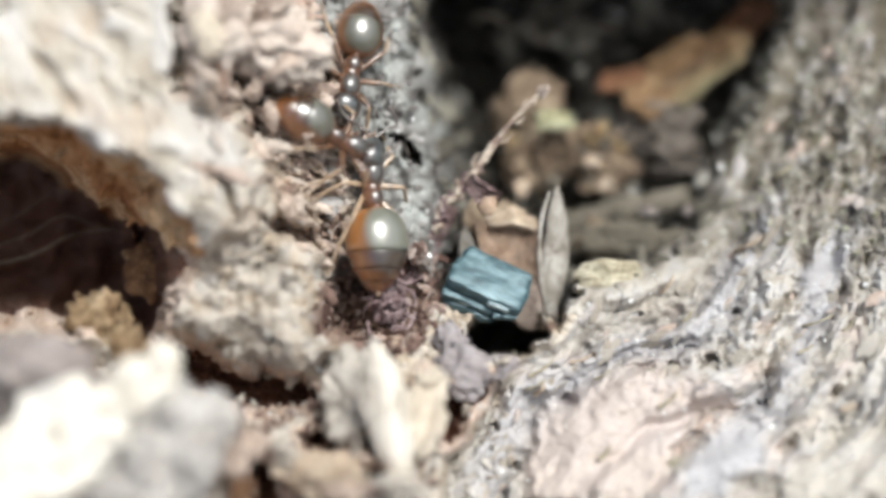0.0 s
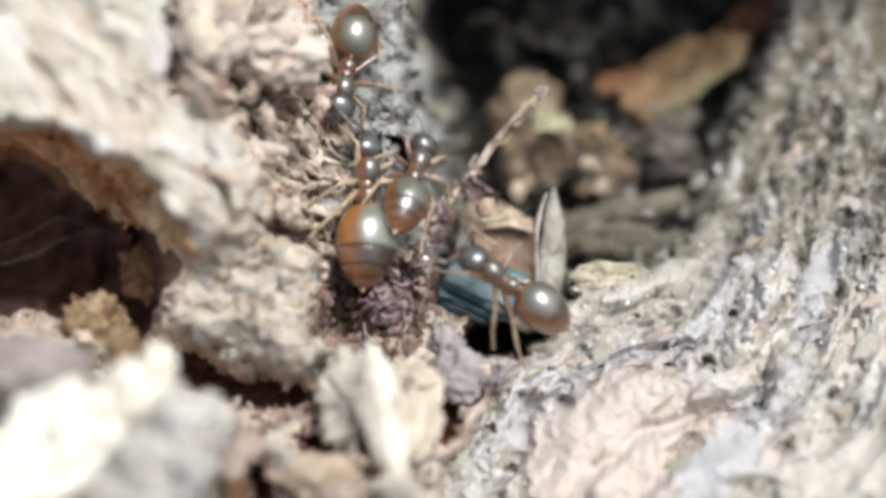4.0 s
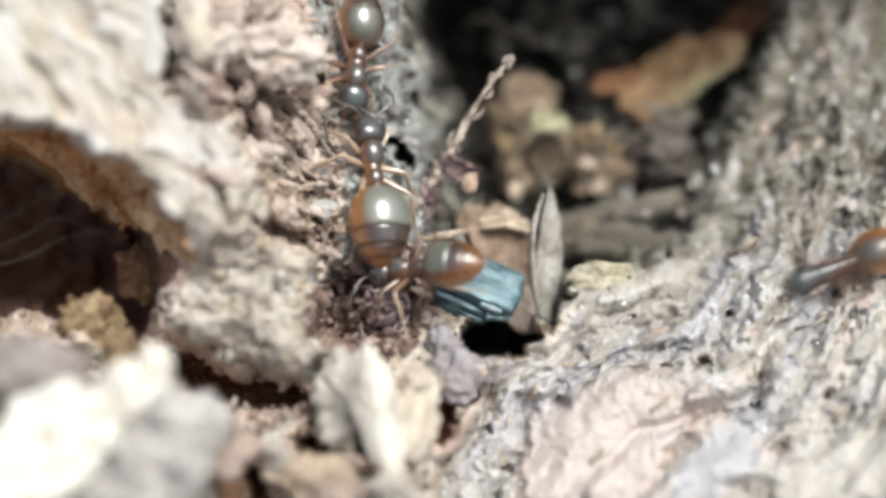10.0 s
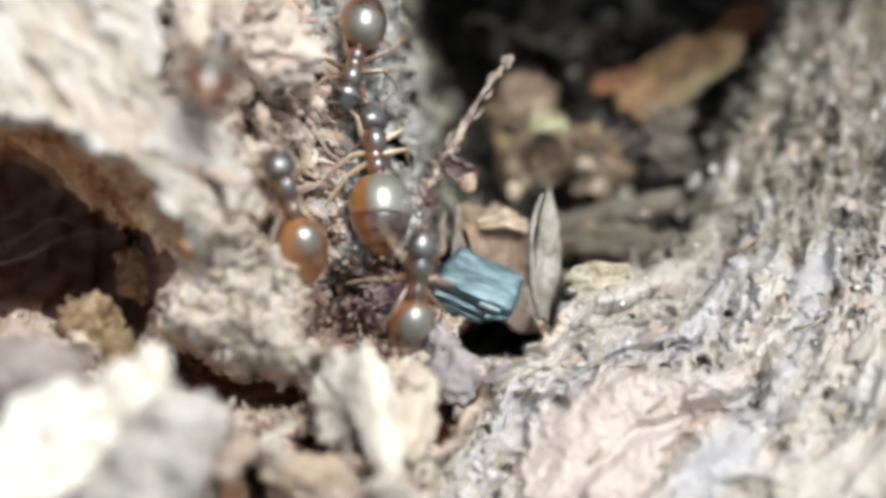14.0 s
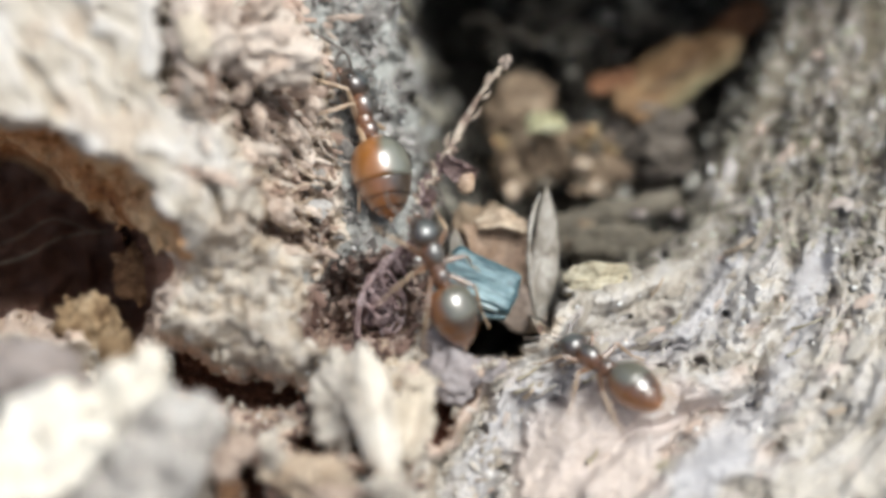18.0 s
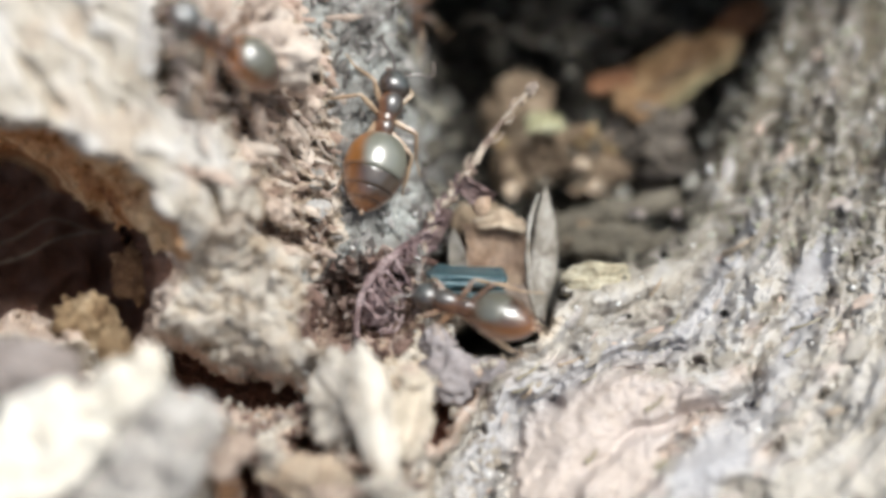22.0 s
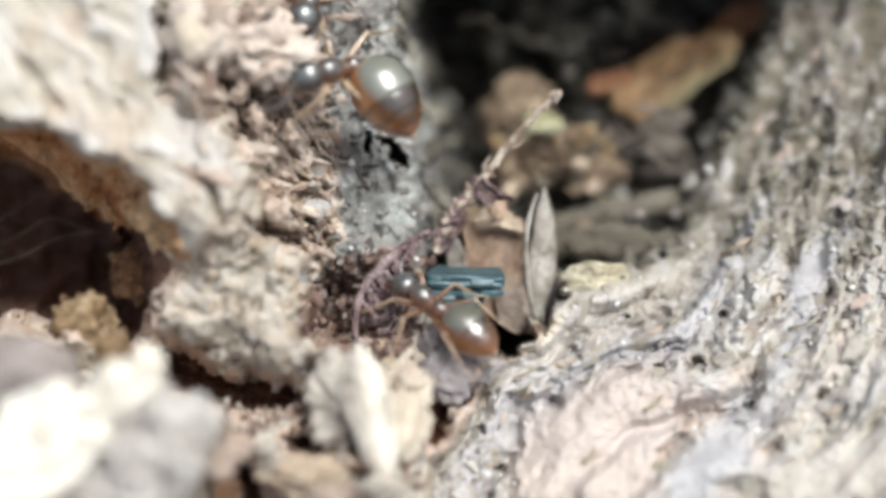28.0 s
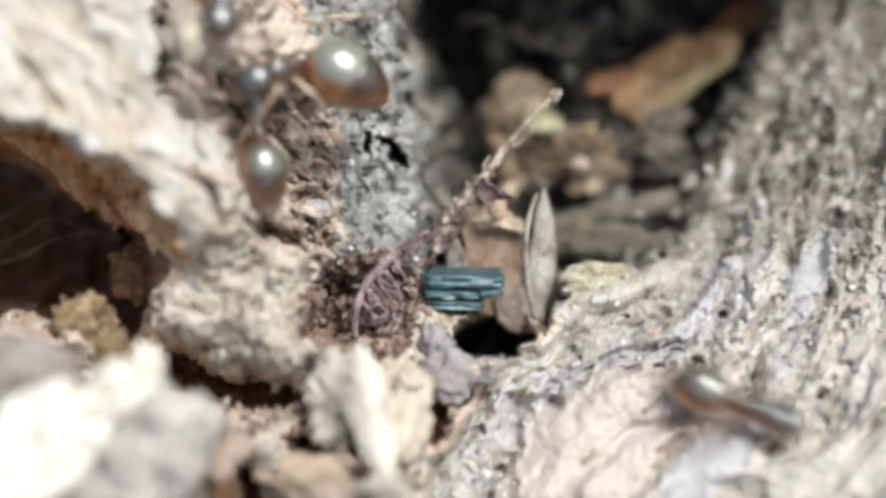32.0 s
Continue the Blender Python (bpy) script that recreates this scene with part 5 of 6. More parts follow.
scatter("mineral_grains", "tiny glinting mineral grains on the bark", "grains", 300, (780, -40, 1620, 925), ROOT, 3.2, M_GLINT, 10, (1, 1, 0.9), None, 0.6)
scatter("mineral_grains", "tiny glinting grains on soil and rotten wood", "grains", 260, (430, -40, 900, 800), None, 2.6, M_GLINT, 12, (1, 1, 0.9), None, 0.6)

# ---- scales of the root's bark, one by one ----
_r = random.Random(23)
SCALES = []
for i in range(7):
    bm = bmesh.new()
    bmesh.ops.create_icosphere(bm, subdivisions=2 if i < 3 else 1, radius=1)
    for v in bm.verts:
        c = v.co
        n = 1 + 0.45 * noise.noise(c * 1.4 + Vector((i * 3.1, 0, 0))) + 0.2 * noise.noise(c * 4 + Vector((0, i * 2.3, 0)))
        v.co = Vector((c.x * 2.1 * n, c.y * n, c.z * 0.34 * n))
    me = bpy.data.meshes.new("bark_scale")
    bm.to_mesh(me)
    bm.free()
    me.materials.append(M_SCALE)
    SCALES.append(me)
root_wall = bpy.data.objects["wall_root_bark"]
made = 0
while made < 280:
    x, y = _r.uniform(780, 1610), _r.uniform(-20, 915)
    if inside(np.array([x]), np.array([y]), ROOT)[0] < 14:
        continue
    h, _, _, kind, _, _ = relief_of(np.array([x]), np.array([y]))
    if kind[0] != 3 or max(inside(np.array([x]), np.array([y]), p)[0] for p in PLATES) > -6:
        continue
    made += 1
    s = min(6.5 * math.exp(_r.gauss(0, 0.5)), 15) * unit(float(h[0]))
    scale = new("bark_scale", SCALES[_r.randrange(7)])
    scale.parent = root_wall
    spin = 38 + 24 * float(step(500, 150, y)) + _r.gauss(0, 20)
    dh = float(height(x, y - 12)[0] - height(x, y + 12)[0])
    dw = float(height(x + 12, y)[0] - height(x - 12, y)[0])
    lean, tip = (max(-50, min(50, math.degrees(math.atan2(v, 24 * 0.018)) * 0.8)) for v in (dh, -dw))
    scale.matrix_basis = lay(x, y, float(h[0]) + 0.02, 0, lean, tip) @ pose(0, 0, 0, _r.uniform(-14, 14), _r.uniform(-12, 12), spin) @ Matrix.Diagonal((s * _r.uniform(0.7, 1.2), s * _r.uniform(0.6, 1.2), s * _r.uniform(0.7, 1.3), 1))

# ---- ants ----
def ball(sx, sy, sz, bm=None, at=(0, 0, 0), seg=20, shape=None):
    bm = bm or bmesh.new()
    got = bmesh.ops.create_uvsphere(bm, u_segments=seg, v_segments=seg * 3 // 4, radius=1)
    for v in got["verts"]:
        c = v.co
        x, y, z = c.z, c.x, c.y
        f = shape(x) if shape else 1
        v.co = Vector((x * sx + at[0], y * sy * f + at[1], z * sz * f + at[2]))
    return bm


MM = 0.001
LEGS = (("fore", 0.38, 44, 1.0), ("mid", 0.05, 94, 1.1), ("hind", -0.28, 140, 1.4))


def tergite(x0, x1, g, flare, rings=9, sides=30):
    """One ring of the gaster's armour, from x0 back to x1 along a pear shape, its hind rim standing a little proud."""
    bm = bmesh.new()
    loops = []
    for j in range(rings + 1):
        f = j / rings
        x = x0 + (x1 - x0) * f
        r = math.sqrt(max(1 - x * x, 0.0004)) * (1 + 0.20 * x) * (1 + flare * f ** 3)
        loops.append([bm.verts.new((x * 1.08 * MM * g, r * 0.78 * MM * g * math.cos(q), r * 0.74 * MM * g * math.sin(q))) for q in [2 * math.pi * i / sides for i in range(sides)]])
    # the rim rolls inward
    x = x1 + 0.015
    r = math.sqrt(max(1 - x * x, 0.0004)) * (1 + 0.20 * x) * 0.97
    loops.append([bm.verts.new((x * 1.08 * MM * g, r * 0.78 * MM * g * math.cos(q), r * 0.74 * MM * g * math.sin(q))) for q in [2 * math.pi * i / sides for i in range(sides)]])
    for l0, l1 in zip(loops, loops[1:]):
        for i in range(sides):
            bm.faces.new((l0[i], l1[i], l1[(i + 1) % sides], l0[(i + 1) % sides]))
    bm.faces.new(loops[0])
    bm.faces.new(loops[-1][::-1])
    bmesh.ops.recalc_face_normals(bm, faces=bm.faces[:])
    return bm


def make_ant(gaster_size=1.0, skin=M_GASTER, tail=M_TAIL, thigh=M_FEMUR):
    """An ant that faces +x, its thorax at the origin, 4.6 mm long."""
    root = new("ant")
    g = gaster_size
    gas = part("gaster", tergite(0.999, -0.10, g, 0.03), skin, root, "glossy gaster with silvery sheen painted on its first plate", pose(-(0.72 + 1.02 * g) * MM, 0, 0.05 * MM, 0, -6, 0))
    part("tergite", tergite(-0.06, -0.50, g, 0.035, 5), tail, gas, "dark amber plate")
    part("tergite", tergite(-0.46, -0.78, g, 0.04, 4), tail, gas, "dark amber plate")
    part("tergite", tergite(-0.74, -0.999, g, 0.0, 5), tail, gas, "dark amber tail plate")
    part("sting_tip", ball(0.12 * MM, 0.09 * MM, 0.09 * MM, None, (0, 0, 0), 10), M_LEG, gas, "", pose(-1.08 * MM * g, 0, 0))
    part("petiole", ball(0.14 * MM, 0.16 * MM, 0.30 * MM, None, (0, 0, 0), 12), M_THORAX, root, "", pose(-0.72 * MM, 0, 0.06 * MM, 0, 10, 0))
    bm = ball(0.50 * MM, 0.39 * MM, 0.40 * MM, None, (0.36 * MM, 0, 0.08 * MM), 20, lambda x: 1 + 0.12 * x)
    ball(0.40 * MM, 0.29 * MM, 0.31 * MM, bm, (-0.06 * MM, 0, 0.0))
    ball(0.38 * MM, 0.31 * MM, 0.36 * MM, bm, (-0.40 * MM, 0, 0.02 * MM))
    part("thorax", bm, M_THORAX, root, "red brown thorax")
    head = part("head", ball(0.56 * MM, 0.52 * MM, 0.42 * MM, None, (0, 0, 0), 24, lambda x: 1 - 0.24 * x), M_HEAD, root, "dark glossy head", pose(1.18 * MM, 0, 0.02 * MM, 0, 18, 0))
    for s in (1, -1):
        part("eye", ball(0.11 * MM, 0.06 * MM, 0.11 * MM, None, (0, 0, 0), 12), M_EYE, head, "", pose(0.05 * MM, s * 0.43 * MM, 0.12 * MM, 0, 0, s * 8))
        part("mandible", tube_mesh([(0, 0, 0), (0.16 * MM, s * 0.03 * MM, 0), (0.28 * MM, -s * 0.10 * MM, 0)], [0.09 * MM, 0.08 * MM, 0.02 * MM], 8), M_THORAX, head, "", pose(0.42 * MM, s * 0.17 * MM, -0.10 * MM))
        feeler = part("antenna", tube_mesh([(0, 0, 0), (0.30 * MM, s * 0.36 * MM, 0.20 * MM), (0.42 * MM, s * 0.74 * MM, 0.24 * MM)], [0.04 * MM, 0.045 * MM, 0.042 * MM], 8), M_DARKLEG, root, "", pose(1.46 * MM, s * 0.16 * MM, 0.16 * MM))
        feeler["side"] = s
        part("funiculus", tube_mesh([(0.42 * MM, s * 0.74 * MM, 0.24 * MM), (0.78 * MM, s * 0.88 * MM, 0.04 * MM), (1.22 * MM, s * 0.76 * MM, -0.22 * MM)], [0.042 * MM, 0.052 * MM, 0.058 * MM], 8), M_DARKLEG, feeler)
    for nm, x, ang, ln in LEGS:
        for s in (1, -1):
            a = radians(ang) * s
            c, n = math.cos(a), math.sin(a)
            # tibia and foot bend back towards the body's axis
            a2 = radians(ang + (26 if ang > 60 else -22)) * s
            c2, n2 = math.cos(a2), math.sin(a2)
            knee = (c * 0.80 * ln, n * 0.80 * ln, 0.36)
            ankle = (knee[0] + c2 * 0.62 * ln, knee[1] + n2 * 0.62 * ln, -0.32)
            toe = (ankle[0] + c2 * 0.50 * ln, ankle[1] + n2 * 0.50 * ln, -0.58)
            mid = tuple(0.5 * k for k in knee)
            leg = part(nm + "_leg", tube_mesh([(0, 0, 0), Vector(mid) * MM, Vector(knee) * MM], [0.09 * MM, 0.105 * MM, 0.06 * MM], 8), thigh, root, "", pose(x * MM, s * 0.22 * MM, -0.14 * MM))
            part("tibia", tube_mesh([Vector(knee) * MM, Vector([0.5 * (p + q) for p, q in zip(knee, ankle)]) * MM, Vector(ankle) * MM], [0.052 * MM, 0.072 * MM, 0.045 * MM], 8), M_LEG, leg)
            part("tarsus", tube_mesh([Vector(ankle) * MM, Vector([0.5 * (p + q) for p, q in zip(ankle, toe)]) * MM, Vector(toe) * MM], [0.036 * MM, 0.032 * MM, 0.026 * MM], 7), M_LEG, leg)
            leg["side"] = s
    return tagged(root, "brown ant with an amber gaster walking on bark", "ant", "ants in the crevice")


small_ant = make_ant(1.0)
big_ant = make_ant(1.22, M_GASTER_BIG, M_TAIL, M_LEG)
big_ant["label"] = "large brown ant with a swollen amber gaster and painted silver sheen"
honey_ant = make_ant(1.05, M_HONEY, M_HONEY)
honey_ant["label"] = "honey coloured ant with a translucent orange gaster"
MODELS = ((small_ant, 1.0), (big_ant, 1.22), (honey_ant, 1.05))


def blur_height(x, y):
    """Height of the relief under a small body, taken over its neighbourhood."""
    o = np.array([-36, -18, 0, 18, 36])
    a, b = np.meshgrid(x + o, y + o)
    v = np.sort(height(a.ravel(), b.ravel()))
    h = float(v[12:21].mean())
    # scraps that bridge the recess by the hole, clods on the slab's edge
    if 740 < x < 1010 and 370 < y < 640:
        h = max(h, -2.2)
    if 330 < x < 580 and -20 < y < 165:
        h += 1.2
    # the dark cave is crossed on its rim
    if x < 345 and 200 < y < 640:
        h = max(h, 2.2)
    return h


def ant_pose(hx, hy, gx_, gy_, size, lift, g, roll=0.34):
    """Pose of an ant whose head and gaster stand at two chart places; roll: how far its back turns to the right."""
    clear = 0.55 * size + lift
    h0, h1 = blur_height(hx, hy) + clear, blur_height(gx_, gy_) + clear
    mid = 0.5 * (h0 + h1)
    h0, h1 = (mid + max(-1.0, min(1.0, v - mid)) for v in (h0, h1))
    a, b = spot(hx, hy, h0), spot(gx_, gy_, h1)
    fwd = (a - b).normalized()
    nrm = OUT * 0.72 + UP * 0.32 + RIGHT * roll
    nrm = (nrm - fwd * nrm.dot(fwd)).normalized()
    left = nrm.cross(fwd)
    m = Matrix((fwd, left, nrm)).transposed().to_4x4()
    back = 0.72 + 1.02 * g
    return Matrix.Translation((a + b) / 2 + fwd * ((back - 1.18) / 2 * size * MM)) @ m


# each ant: size, lift, big or not, then rows of seconds, head x and y, gaster x and y
ANTS = (
    (1.05, 0.1, 0, [(0, 598, 195, 625, 60), (1, 595, 192, 625, 62), (3, 594, 191, 622, 63), (6, 599, 188, 619, 64), (7, 610, 180, 623, 64), (8, 627, 165, 629, 50), (9, 640, 160, 640, 40), (10, 626, 170, 639, 40), (12, 618, 168, 646, 40), (14, 616, 175, 647, 38), (17, 657, 171, 645, 41), (17.5, 663, 69, 648, -71), (18.2, 669, -201, 654, -341)]),
    (1.12, 0.15, 1, [(0, 638, 250, 656, 465), (1, 645, 239, 678, 419), (2, 639, 238, 676, 408), (3, 639, 231, 644, 456), (6, 647, 240, 645, 460), (7, 630, 230, 656, 445), (9, 645, 230, 640, 425), (10, 651, 225, 673, 410), (11, 662, 215, 692, 405), (13, 655, 215, 661, 425), (14, 659, 205, 676, 385), (15.5, 656, 150, 696, 380), (17, 662, 164, 722, 409), (17.5, 648, 129, 708, 389), (18, 621, 109, 694, 354), (18.5, 649, 79, 669, 319), (19, 660, 59, 650, 299), (20, 676, 84, 656, 314), (21, 691, 120, 651, 300), (22, 711, 135, 666, 320), (23, 702, 130, 657, 320), (24, 677, 90, 647, 315), (25, 612, 100, 647, 275), (25.5, 573, 110, 633, 260, 0.2), (26.5, 560, 112, 690, 190, 0.6), (27.5, 534, 104, 733, 84, 2.0), (28, 536, 140, 732, 100, 2.4), (29, 502, 150, 692, 88, 2.5), (30, 476, 165, 662, 91, 2.5), (31, 454, 152, 644, 92, 2.5), (32, 452, 150, 632, 68, 2.5)]),
    (1.0, 0.5, 0, [(0, 638, 280, 533, 220), (0.5, 549, 315, 529, 255), (1, 580, 389, 520, 324), (1.5, 590, 473, 550, 388), (2, 661, 523, 581, 453, 0.8), (2.5, 722, 412, 602, 422, 1.2), (3, 749, 406, 609, 416, 1.4), (3.5, 759, 396, 639, 421, 1.2), (3.85, 757, 294, 677, 385, 0.9), (4.2, 740, 211, 730, 331, 0.6), (4.8, 736, 20, 731, 150), (5.4, 737, -180, 735, -60)]),
    (1.0, 0.2, 0, [(1.6, 1691, 33, 1771, -47), (2.2, 1412, 172, 1492, 132), (2.5, 1272, 242, 1432, 192), (3, 1054, 491, 1234, 441), (3.5, 924, 501, 1034, 591), (4.5, 795, 440, 895, 500), (5.5, 732, 370, 807, 520), (6, 732, 385, 827, 535), (6.5, 703, 340, 768, 460), (7, 698, 285, 753, 420), (7.5, 714, 290, 744, 420), (8, 724, 260, 734, 410), (9, 745, 330, 725, 400), (9.25, 733, 361, 753, 419), (9.5, 731, 400, 771, 430), (10, 691, 480, 791, 470, 0.4), (10.5, 642, 490, 702, 560), (11, 587, 540, 662, 590), (11.5, 622, 470, 652, 570), (12, 703, 400, 631, 515, 1.2), (12.5, 732, 378, 764, 468, 0.9), (13, 732, 388, 760, 478, 0.9), (13.2, 742, 378, 762, 468, 0.8), (13.5, 765, 362, 755, 464, 0.7), (13.7, 764, 392, 743, 492, 0.5), (13.9, 756, 424, 744, 525, 0.4), (14, 747, 455, 733, 558, 0.4), (14.15, 733, 486, 704, 585, 0.3), (14.3, 724, 482, 692, 585, 0.3), (14.5, 720, 488, 706, 591, 0.3), (15.5, 716, 498, 728, 615, 0.5), (16.5, 727, 510, 772, 642, 0.8), (17, 742, 489, 822, 624, 0.8), (17.5, 753, 439, 823, 599, 0.8), (18, 751, 394, 819, 574, 0.6), (18.5, 739, 299, 744, 439), (19, 735, 204, 755, 389), (20, 716, 204, 731, 399), (21, 711, 190, 741, 310), (21.5, 701, 110, 701, 240), (21.67, 661, 85, 760, 154), (21.83, 667, 84, 772, 45), (22, 716, 60, 741, -40), (22.6, 731, -60, 746, -170)]),
    (0.97, 0.25, 2, [(9.7, 1641, 430, 1761, 400), (10, 1441, 490, 1546, 450), (10.5, 1082, 660, 1172, 630), (11, 962, 560, 1082, 585), (11.5, 852, 470, 962, 545), (12, 848, 465, 993, 570), (12.5, 863, 500, 963, 540), (13, 892, 545, 985, 545), (13.2, 900, 596, 1008, 585), (13.4, 776, 616, 930, 606), (13.5, 685, 600, 826, 620, 0.4), (13.6, 595, 600, 726, 628, 0.5), (13.7, 540, 545, 658, 608, 0.5), (13.8, 515, 490, 634, 596, 0.5), (13.9, 497, 402, 582, 520, 0.4), (14, 500, 305, 537, 428, 0.3), (14.25, 512, 308, 530, 432, 0.3), (14.5, 512, 296, 517, 416, 0.3), (15.5, 596, 150, 596, 260, 0.3), (16.5, 607, 59, 617, 149, 0.3), (17.4, 628, -91, 628, 19, 0.3), (18.2, 649, -231, 639, -131, 0.3)]),
    (1.15, 1.0, 0, [(5.2, 416, -160, 326, -230), (5.6, 497, -40, 417, -10), (6, 537, 40, 442, 85), (7, 558, 30, 453, 80), (8, 559, 20, 459, 60), (8.7, 640, -80, 560, -60), (9.4, 740, -240, 660, -200)]),
    (0.9, 0.7, 0, [(12.4, 383, -100, 403, -190), (13, 393, 45, 398, -50), (13.33, 426, 59, 356, 7), (13.67, 423, 55, 349, 83), (14, 389, 70, 374, 140), (14.5, 335, 30, 375, 90), (15.4, 256, -120, 306, -40), (16, 206, -261, 246, -171)]),
    (0.95, 0.3, 0, [(16.2, 1106, 1099, 1186, 1199), (17.1, 1087, 939, 1187, 1009), (17.5, 1008, 699, 1158, 699), (18, 1019, 611, 1134, 689), (19, 840, 704, 1050, 739), (19.5, 941, 689, 1091, 699), (20, 951, 694, 1076, 689), (20.4, 1011, 859, 1091, 789), (20.8, 1021, 1040, 1081, 940), (21.4, 1011, 1200, 1061, 1100)]),
    (1.0, 0.2, 0, [(19, 1670, -61, 1770, -131), (20, 1651, 29, 1751, -41), (20.5, 1251, 179, 1311, 99), (21, 1190, 520, 1291, 400), (21.2, 945, 507, 1150, 500, 0.9), (21.4, 833, 556, 1041, 530, 0.6), (21.6, 848, 527, 1036, 547, 0.7), (21.8, 843, 531, 1022, 562, 0.7), (22, 730, 515, 938, 574, 0.4), (22.2, 709, 474, 890, 584, 0.4), (22.4, 691, 420, 815, 585, 0.5), (22.8, 695, 414, 784, 598, 0.5), (23, 686, 410, 788, 602, 0.5), (23.4, 691, 424, 757, 540, 0.4), (23.6, 702, 395, 722, 515, 0.3), (23.8, 700, 368, 707, 492, 0.3), (24, 695, 350, 701, 475, 0.3), (24.6, 705, 335, 714, 460, 0.3), (25, 700, 322, 708, 447, 0.3), (25.5, 660, 358, 688, 482, 0.3), (26, 713, 240, 703, 360), (26.6, 703, 80, 713, 200), (27.2, 653, -80, 693, 40), (27.8, 614, -240, 644, -120)]),
    (1.05, 1.2, 0, [(20.8, 341, -160, 281, -260), (21.6, 411, 20, 341, -40), (21.73, 377, 59, 390, -24), (21.87, 356, 61, 426, 32), (22, 371, 55, 426, 95), (22.17, 359, 148, 440, 135), (22.33, 373, 248, 428, 168), (22.5, 411, 330, 391, 220), (22.75, 257, 401, 356, 294), (23, 122, 410, 302, 430), (23.5, 72, 290, 212, 360), (23.75, 44, 329, 190, 308), (24, 42, 360, 142, 265), (24.08, 135, 374, 129, 249), (24.17, 217, 346, 127, 276), (24.25, 262, 300, 162, 320), (24.38, 363, 230, 302, 304), (24.5, 452, 180, 452, 270), (25, 457, 60, 447, 150), (25.6, 483, -30, 463, 50), (26.2, 513, -150, 493, -60), (26.45, 556, -176, 485, -119), (26.7, 583, -190, 493, -190), (26.9, 604, -147, 523, -209), (27.1, 603, -110, 573, -220), (27.5, 562, 15, 604, -95, 0.3), (28, 549, 40, 579, -75, 0.3), (29, 486, 55, 454, -60, 0.3), (30, 432, 50, 389, -55, 1.3), (31, 412, 45, 389, -65, 1.5), (32, 406, 40, 399, -70, 1.5)]),
    (1.0, 0.2, 0, [(22.8, 1712, 560, 1812, 500), (23.5, 1492, 620, 1572, 580), (23.8, 1019, 700, 1218, 677, 0.2), (24, 890, 564, 1090, 678, 0.3), (24.2, 946, 493, 1041, 617, 1.0), (24.4, 942, 449, 1036, 554, 2.0), (24.6, 904, 441, 1036, 526, 2.2), (24.8, 899, 474, 1060, 518, 1.6), (25, 913, 571, 1132, 538, 0.4), (25.2, 793, 531, 1000, 579, 0.5), (25.4, 796, 507, 976, 610, 0.5), (25.5, 783, 507, 982, 608, 0.5), (26.5, 743, 520, 873, 600, 0.8), (27.5, 704, 500, 824, 590, 1.1), (28, 714, 495, 859, 600, 1.1), (29, 704, 465, 829, 585, 1.1), (30, 669, 395, 789, 545, 0.8), (30.5, 614, 400, 714, 520), (31, 519, 345, 609, 500), (31.5, 514, 250, 564, 380), (32, 459, 160, 479, 300)]),
    (1.0, 0.3, 0, [(26.2, 1963, 760, 1873, 830), (27.1, 1553, 480, 1463, 550), (27.5, 1474, 330, 1394, 430), (27.9, 1734, 150, 1654, 220), (28.5, 1874, 60, 1804, 130)]),
    (1.0, 0.2, 0, [(30, 1734, 200, 1834, 150), (30.4, 1584, 330, 1654, 270), (31, 1099, 490, 1269, 400), (31.25, 1039, 511, 1205, 564), (31.5, 1024, 560, 1094, 700), (31.57, 1093, 558, 1026, 681), (31.63, 1120, 603, 998, 616), (31.7, 1094, 640, 1024, 560), (32, 1399, 745, 1254, 690)]),
    (0.95, 0.1, 0, [(28.5, 654, -160, 704, -260), (29.5, 604, -20, 654, -60), (30, 629, 35, 694, -20), (30.5, 664, 20, 714, -60), (31.2, 704, -110, 754, -190)]),
)

# places of the three loose scraps: seconds, x, y, height, spin, lean
TEAL_WAY = [
    (0, 852, 513, -3.3, -24, -38),
    (19.3, 852, 507, -3.3, -24, -38),
    (19.8, 839, 505, -3.6, -8, -50),
    (20.2, 837, 505, -3.8, -3, -78),
    (32, 836, 506, -3.8, -1, -80),
]
STEM_WAY = [
    (0, 761, 390, -5.0, -3, 0),
    (3, 764, 389, -5.0, -3, 0),
    (7.2, 764, 388, -5.0, -3, 0),
    (8, 747, 364, -5.0, 4, 0),
    (9, 744, 358, -5.0, 5, 0),
    (14.5, 745, 358, -5.0, 5, 0),
    (19, 746, 359, -5.0, 5, 0),
    (19.5, 756, 374, -5.0, 2, 0),
    (20, 771, 388, -5.0, 0, 0),
    (23.5, 774, 391, -5.0, 0, 0),
    (24.2, 780, 391, -5.0, -2, 0),
    (25, 800, 392, -5.0, -4, 0),
    (32, 802, 390, -5.0, -4, 0),
]
FIBRE_WAY = [
    (0, 628, 595, -4.2, 0, 0),
    (15, 641, 590, -4.2, 0, 0),
    (17.5, 644, 559, -2.4, 0, 0),
    (32, 646, 560, -2.4, 0, 0),
]


# the big ant leans over to one side while it waits: seconds, roll
BIG_ROLL = ((0, 5, 7, 8, 12, 16, 18, 20, 22, 23, 24, 25.5, 27, 28, 32), (0.6, 0.8, 0.9, 0.4, 0.5, 0.6, 1.7, 1.7, 0.6, 0.4, 1.7, 1.7, 0.5, 0.3, 0.3))
# it curls its gaster to its left at the end: seconds, degrees
BIG_CURL = ((0, 0), (25.5, 0), (26.5, 40), (27.5, 75), (28, 75), (29, 66), (30, 60), (32, 58))


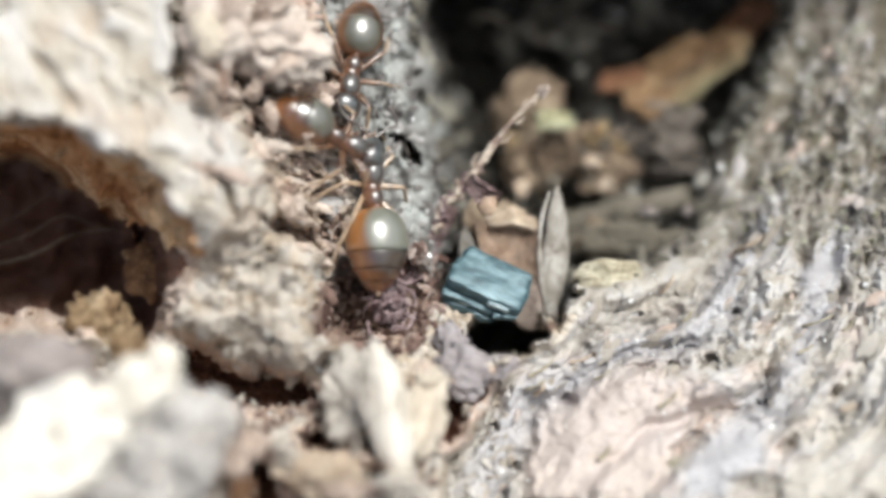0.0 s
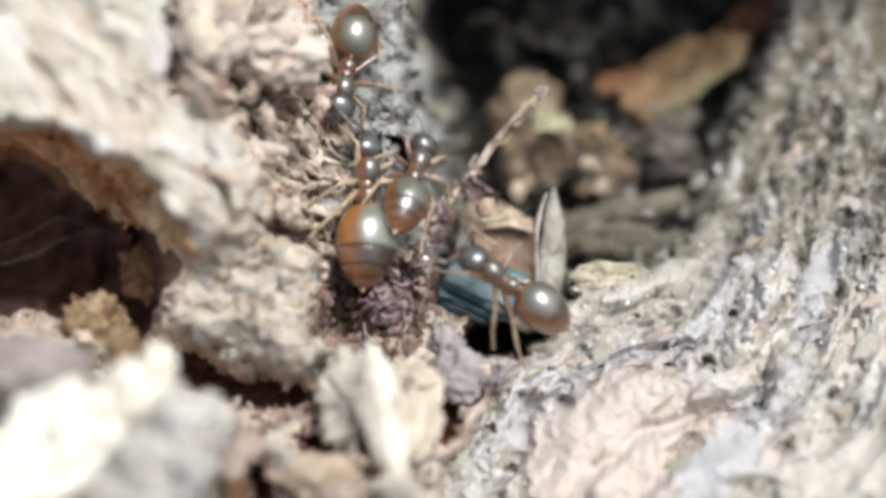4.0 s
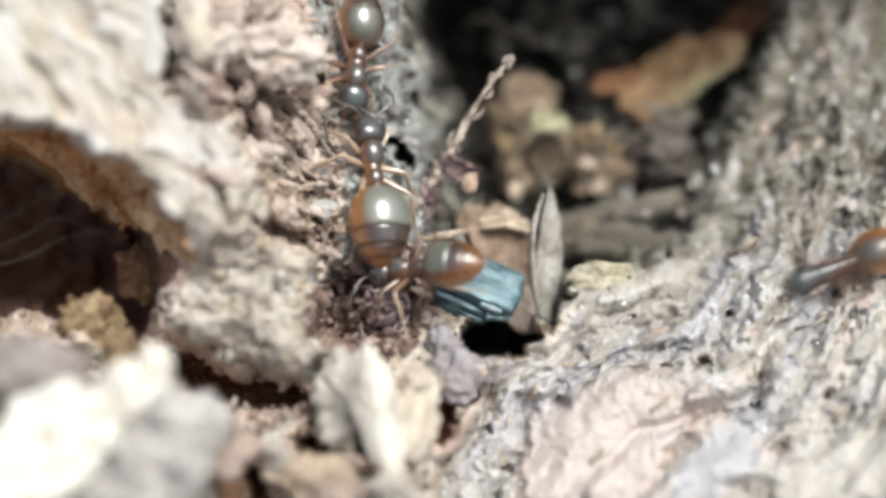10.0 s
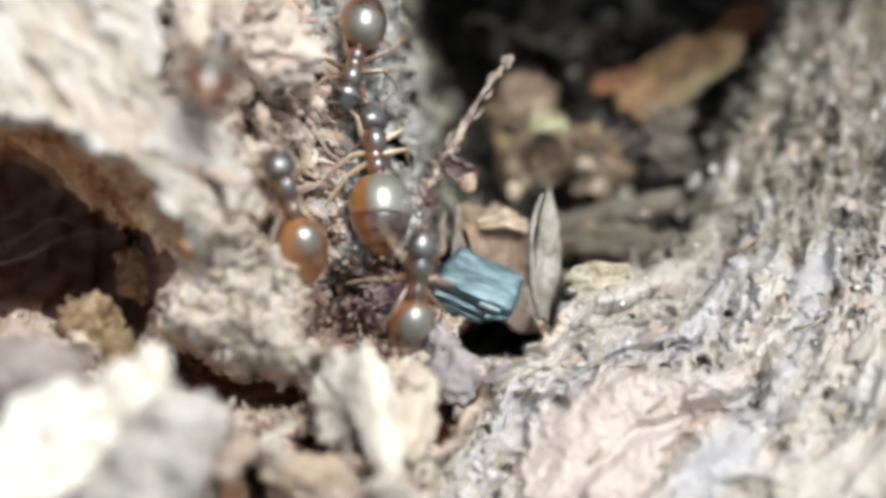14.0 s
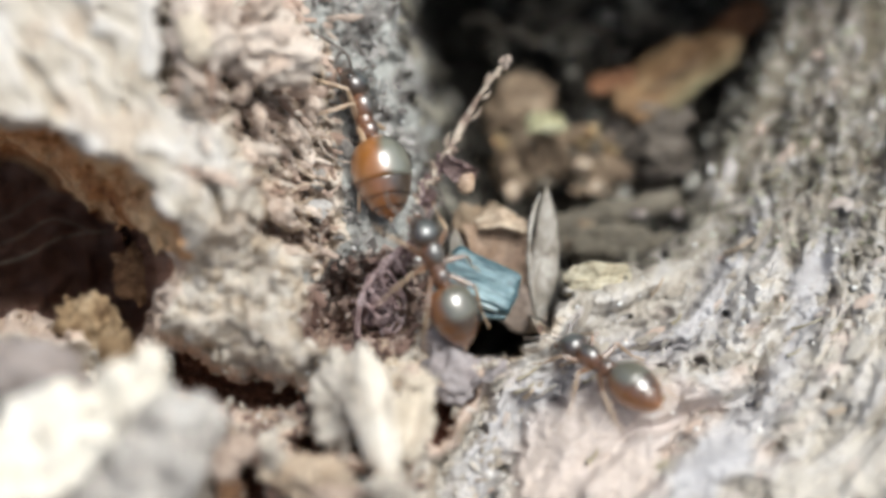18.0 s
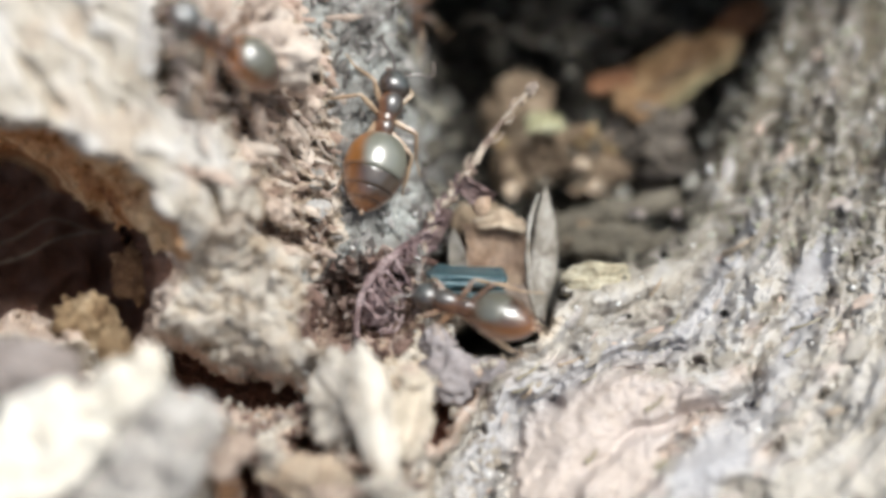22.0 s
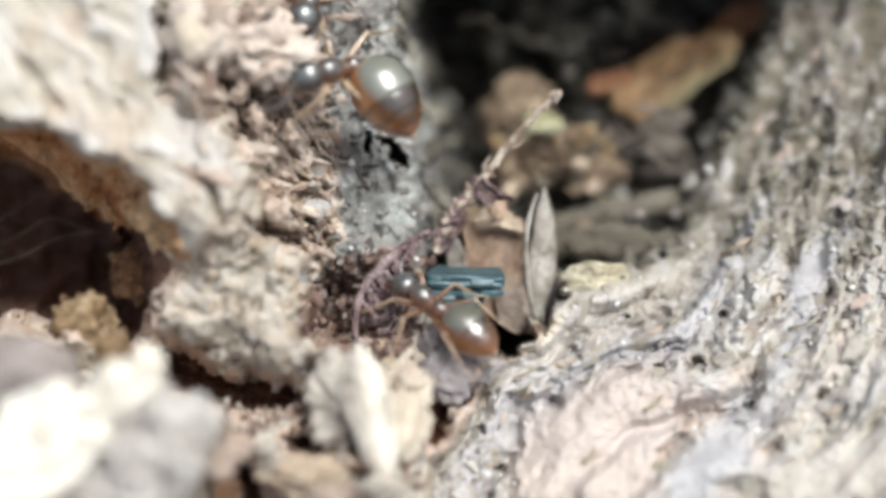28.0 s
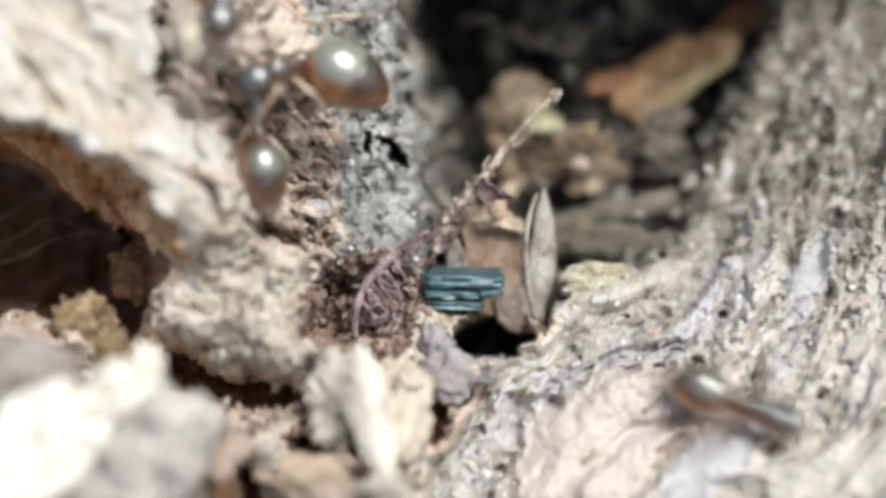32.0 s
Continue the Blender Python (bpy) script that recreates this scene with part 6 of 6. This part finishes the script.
def motions():
    for n, (size, lift, big, way) in enumerate(ANTS):
        proto, g = MODELS[big]
        ant = copy_thing(proto, Matrix())
        ant.scale = (size, size, size)
        rows = [(t, ant_pose(a, b, c, d, size, lift + sum(more), g, float(np.interp(t, *BIG_ROLL)) if big == 1 else 0.34)) for t, a, b, c, d, *more in way]
        if rows[0][0] > 0:
            rows.insert(0, (0, rows[0][1]))
        if rows[-1][0] < 32:
            rows.append((32, rows[-1][1]))
        walk(ant, rows)
        if big == 1:
            gas = next(o for o in ant.children if o.name.split(".")[0] == "gaster")
            joint = Matrix.Translation((-0.72 * MM, 0, 0.05 * MM))
            walk(gas, [(t, joint @ pose(0, 0, 0, 0, 0, -curl) @ pose(-1.02 * g * MM, 0, 0, 0, -6, 0)) for t, curl in BIG_CURL])
        # legs swing in two sets of three while the ant goes
        legs = [o for o in ant.children if o.name.split(".")[0].endswith("_leg")]
        t0, t1 = way[0][0], way[-1][0]
        ticks = [t0 + 0.25 * i for i in range(int((t1 - t0) / 0.25) + 1)]
        for leg in legs:
            s = leg["side"]
            kind = leg.name.split("_")[0]
            phase = (0 if kind == "mid" else 1) + (0 if s > 0 else 1)
            home = leg.matrix_basis.copy()
            out = [(0, home)]
            gone, last = 0.0, None
            for t in ticks:
                p = place_at(way, t)
                gone += 0 if last is None else math.hypot(p[0] - last[0], p[1] - last[1])
                last = p
                sw = math.sin(gone / 26 + phase * math.pi + 0.6 * math.sin(n + t * 0.9))
                up = math.cos(gone / 26 + phase * math.pi)
                if t > 0.05 and t < 31.95:
                    out.append((t, home @ pose(0, 0, 0, 6 * s * up, 0, 17 * sw * s)))
            out.append((32, out[-1][1]))
            walk(leg, out)
        for feeler in [o for o in ant.children if o.name.split(".")[0] == "antenna"]:
            s, home = feeler["side"], feeler.matrix_basis.copy()
            out = [(0, home)]
            out += [(t, home @ pose(0, 0, 0, 0, 10 * math.sin(t * 3.1 + n + s), 16 * s * math.sin(t * 4.3 + 2 * n + 1.7 * s))) for t in ticks[::2] if 0.05 < t < 31.95]
            walk(feeler, out + [(32, out[-1][1])])
    for thing, way in ((teal, TEAL_WAY), (stem, STEM_WAY), (root_fibre, FIBRE_WAY)):
        walk(thing, [(t, lay(x, y, h, spin, lean)) for t, x, y, h, spin, lean in way])
    # the models have served
    for proto, _ in MODELS:
        for o in (*proto.children_recursive, proto):
            bpy.data.objects.remove(o)


def place_at(way, t):
    for r0, r1 in zip(way, way[1:]):
        if r0[0] <= t <= r1[0]:
            f = (t - r0[0]) / max(r1[0] - r0[0], 1e-6)
            return tuple(0.5 * (r0[i] + r0[i + 2]) * (1 - f) + 0.5 * (r1[i] + r1[i + 2]) * f for i in (1, 2))
    r = way[-1] if t > way[-1][0] else way[0]
    return 0.5 * (r[1] + r[3]), 0.5 * (r[2] + r[4])


motions()
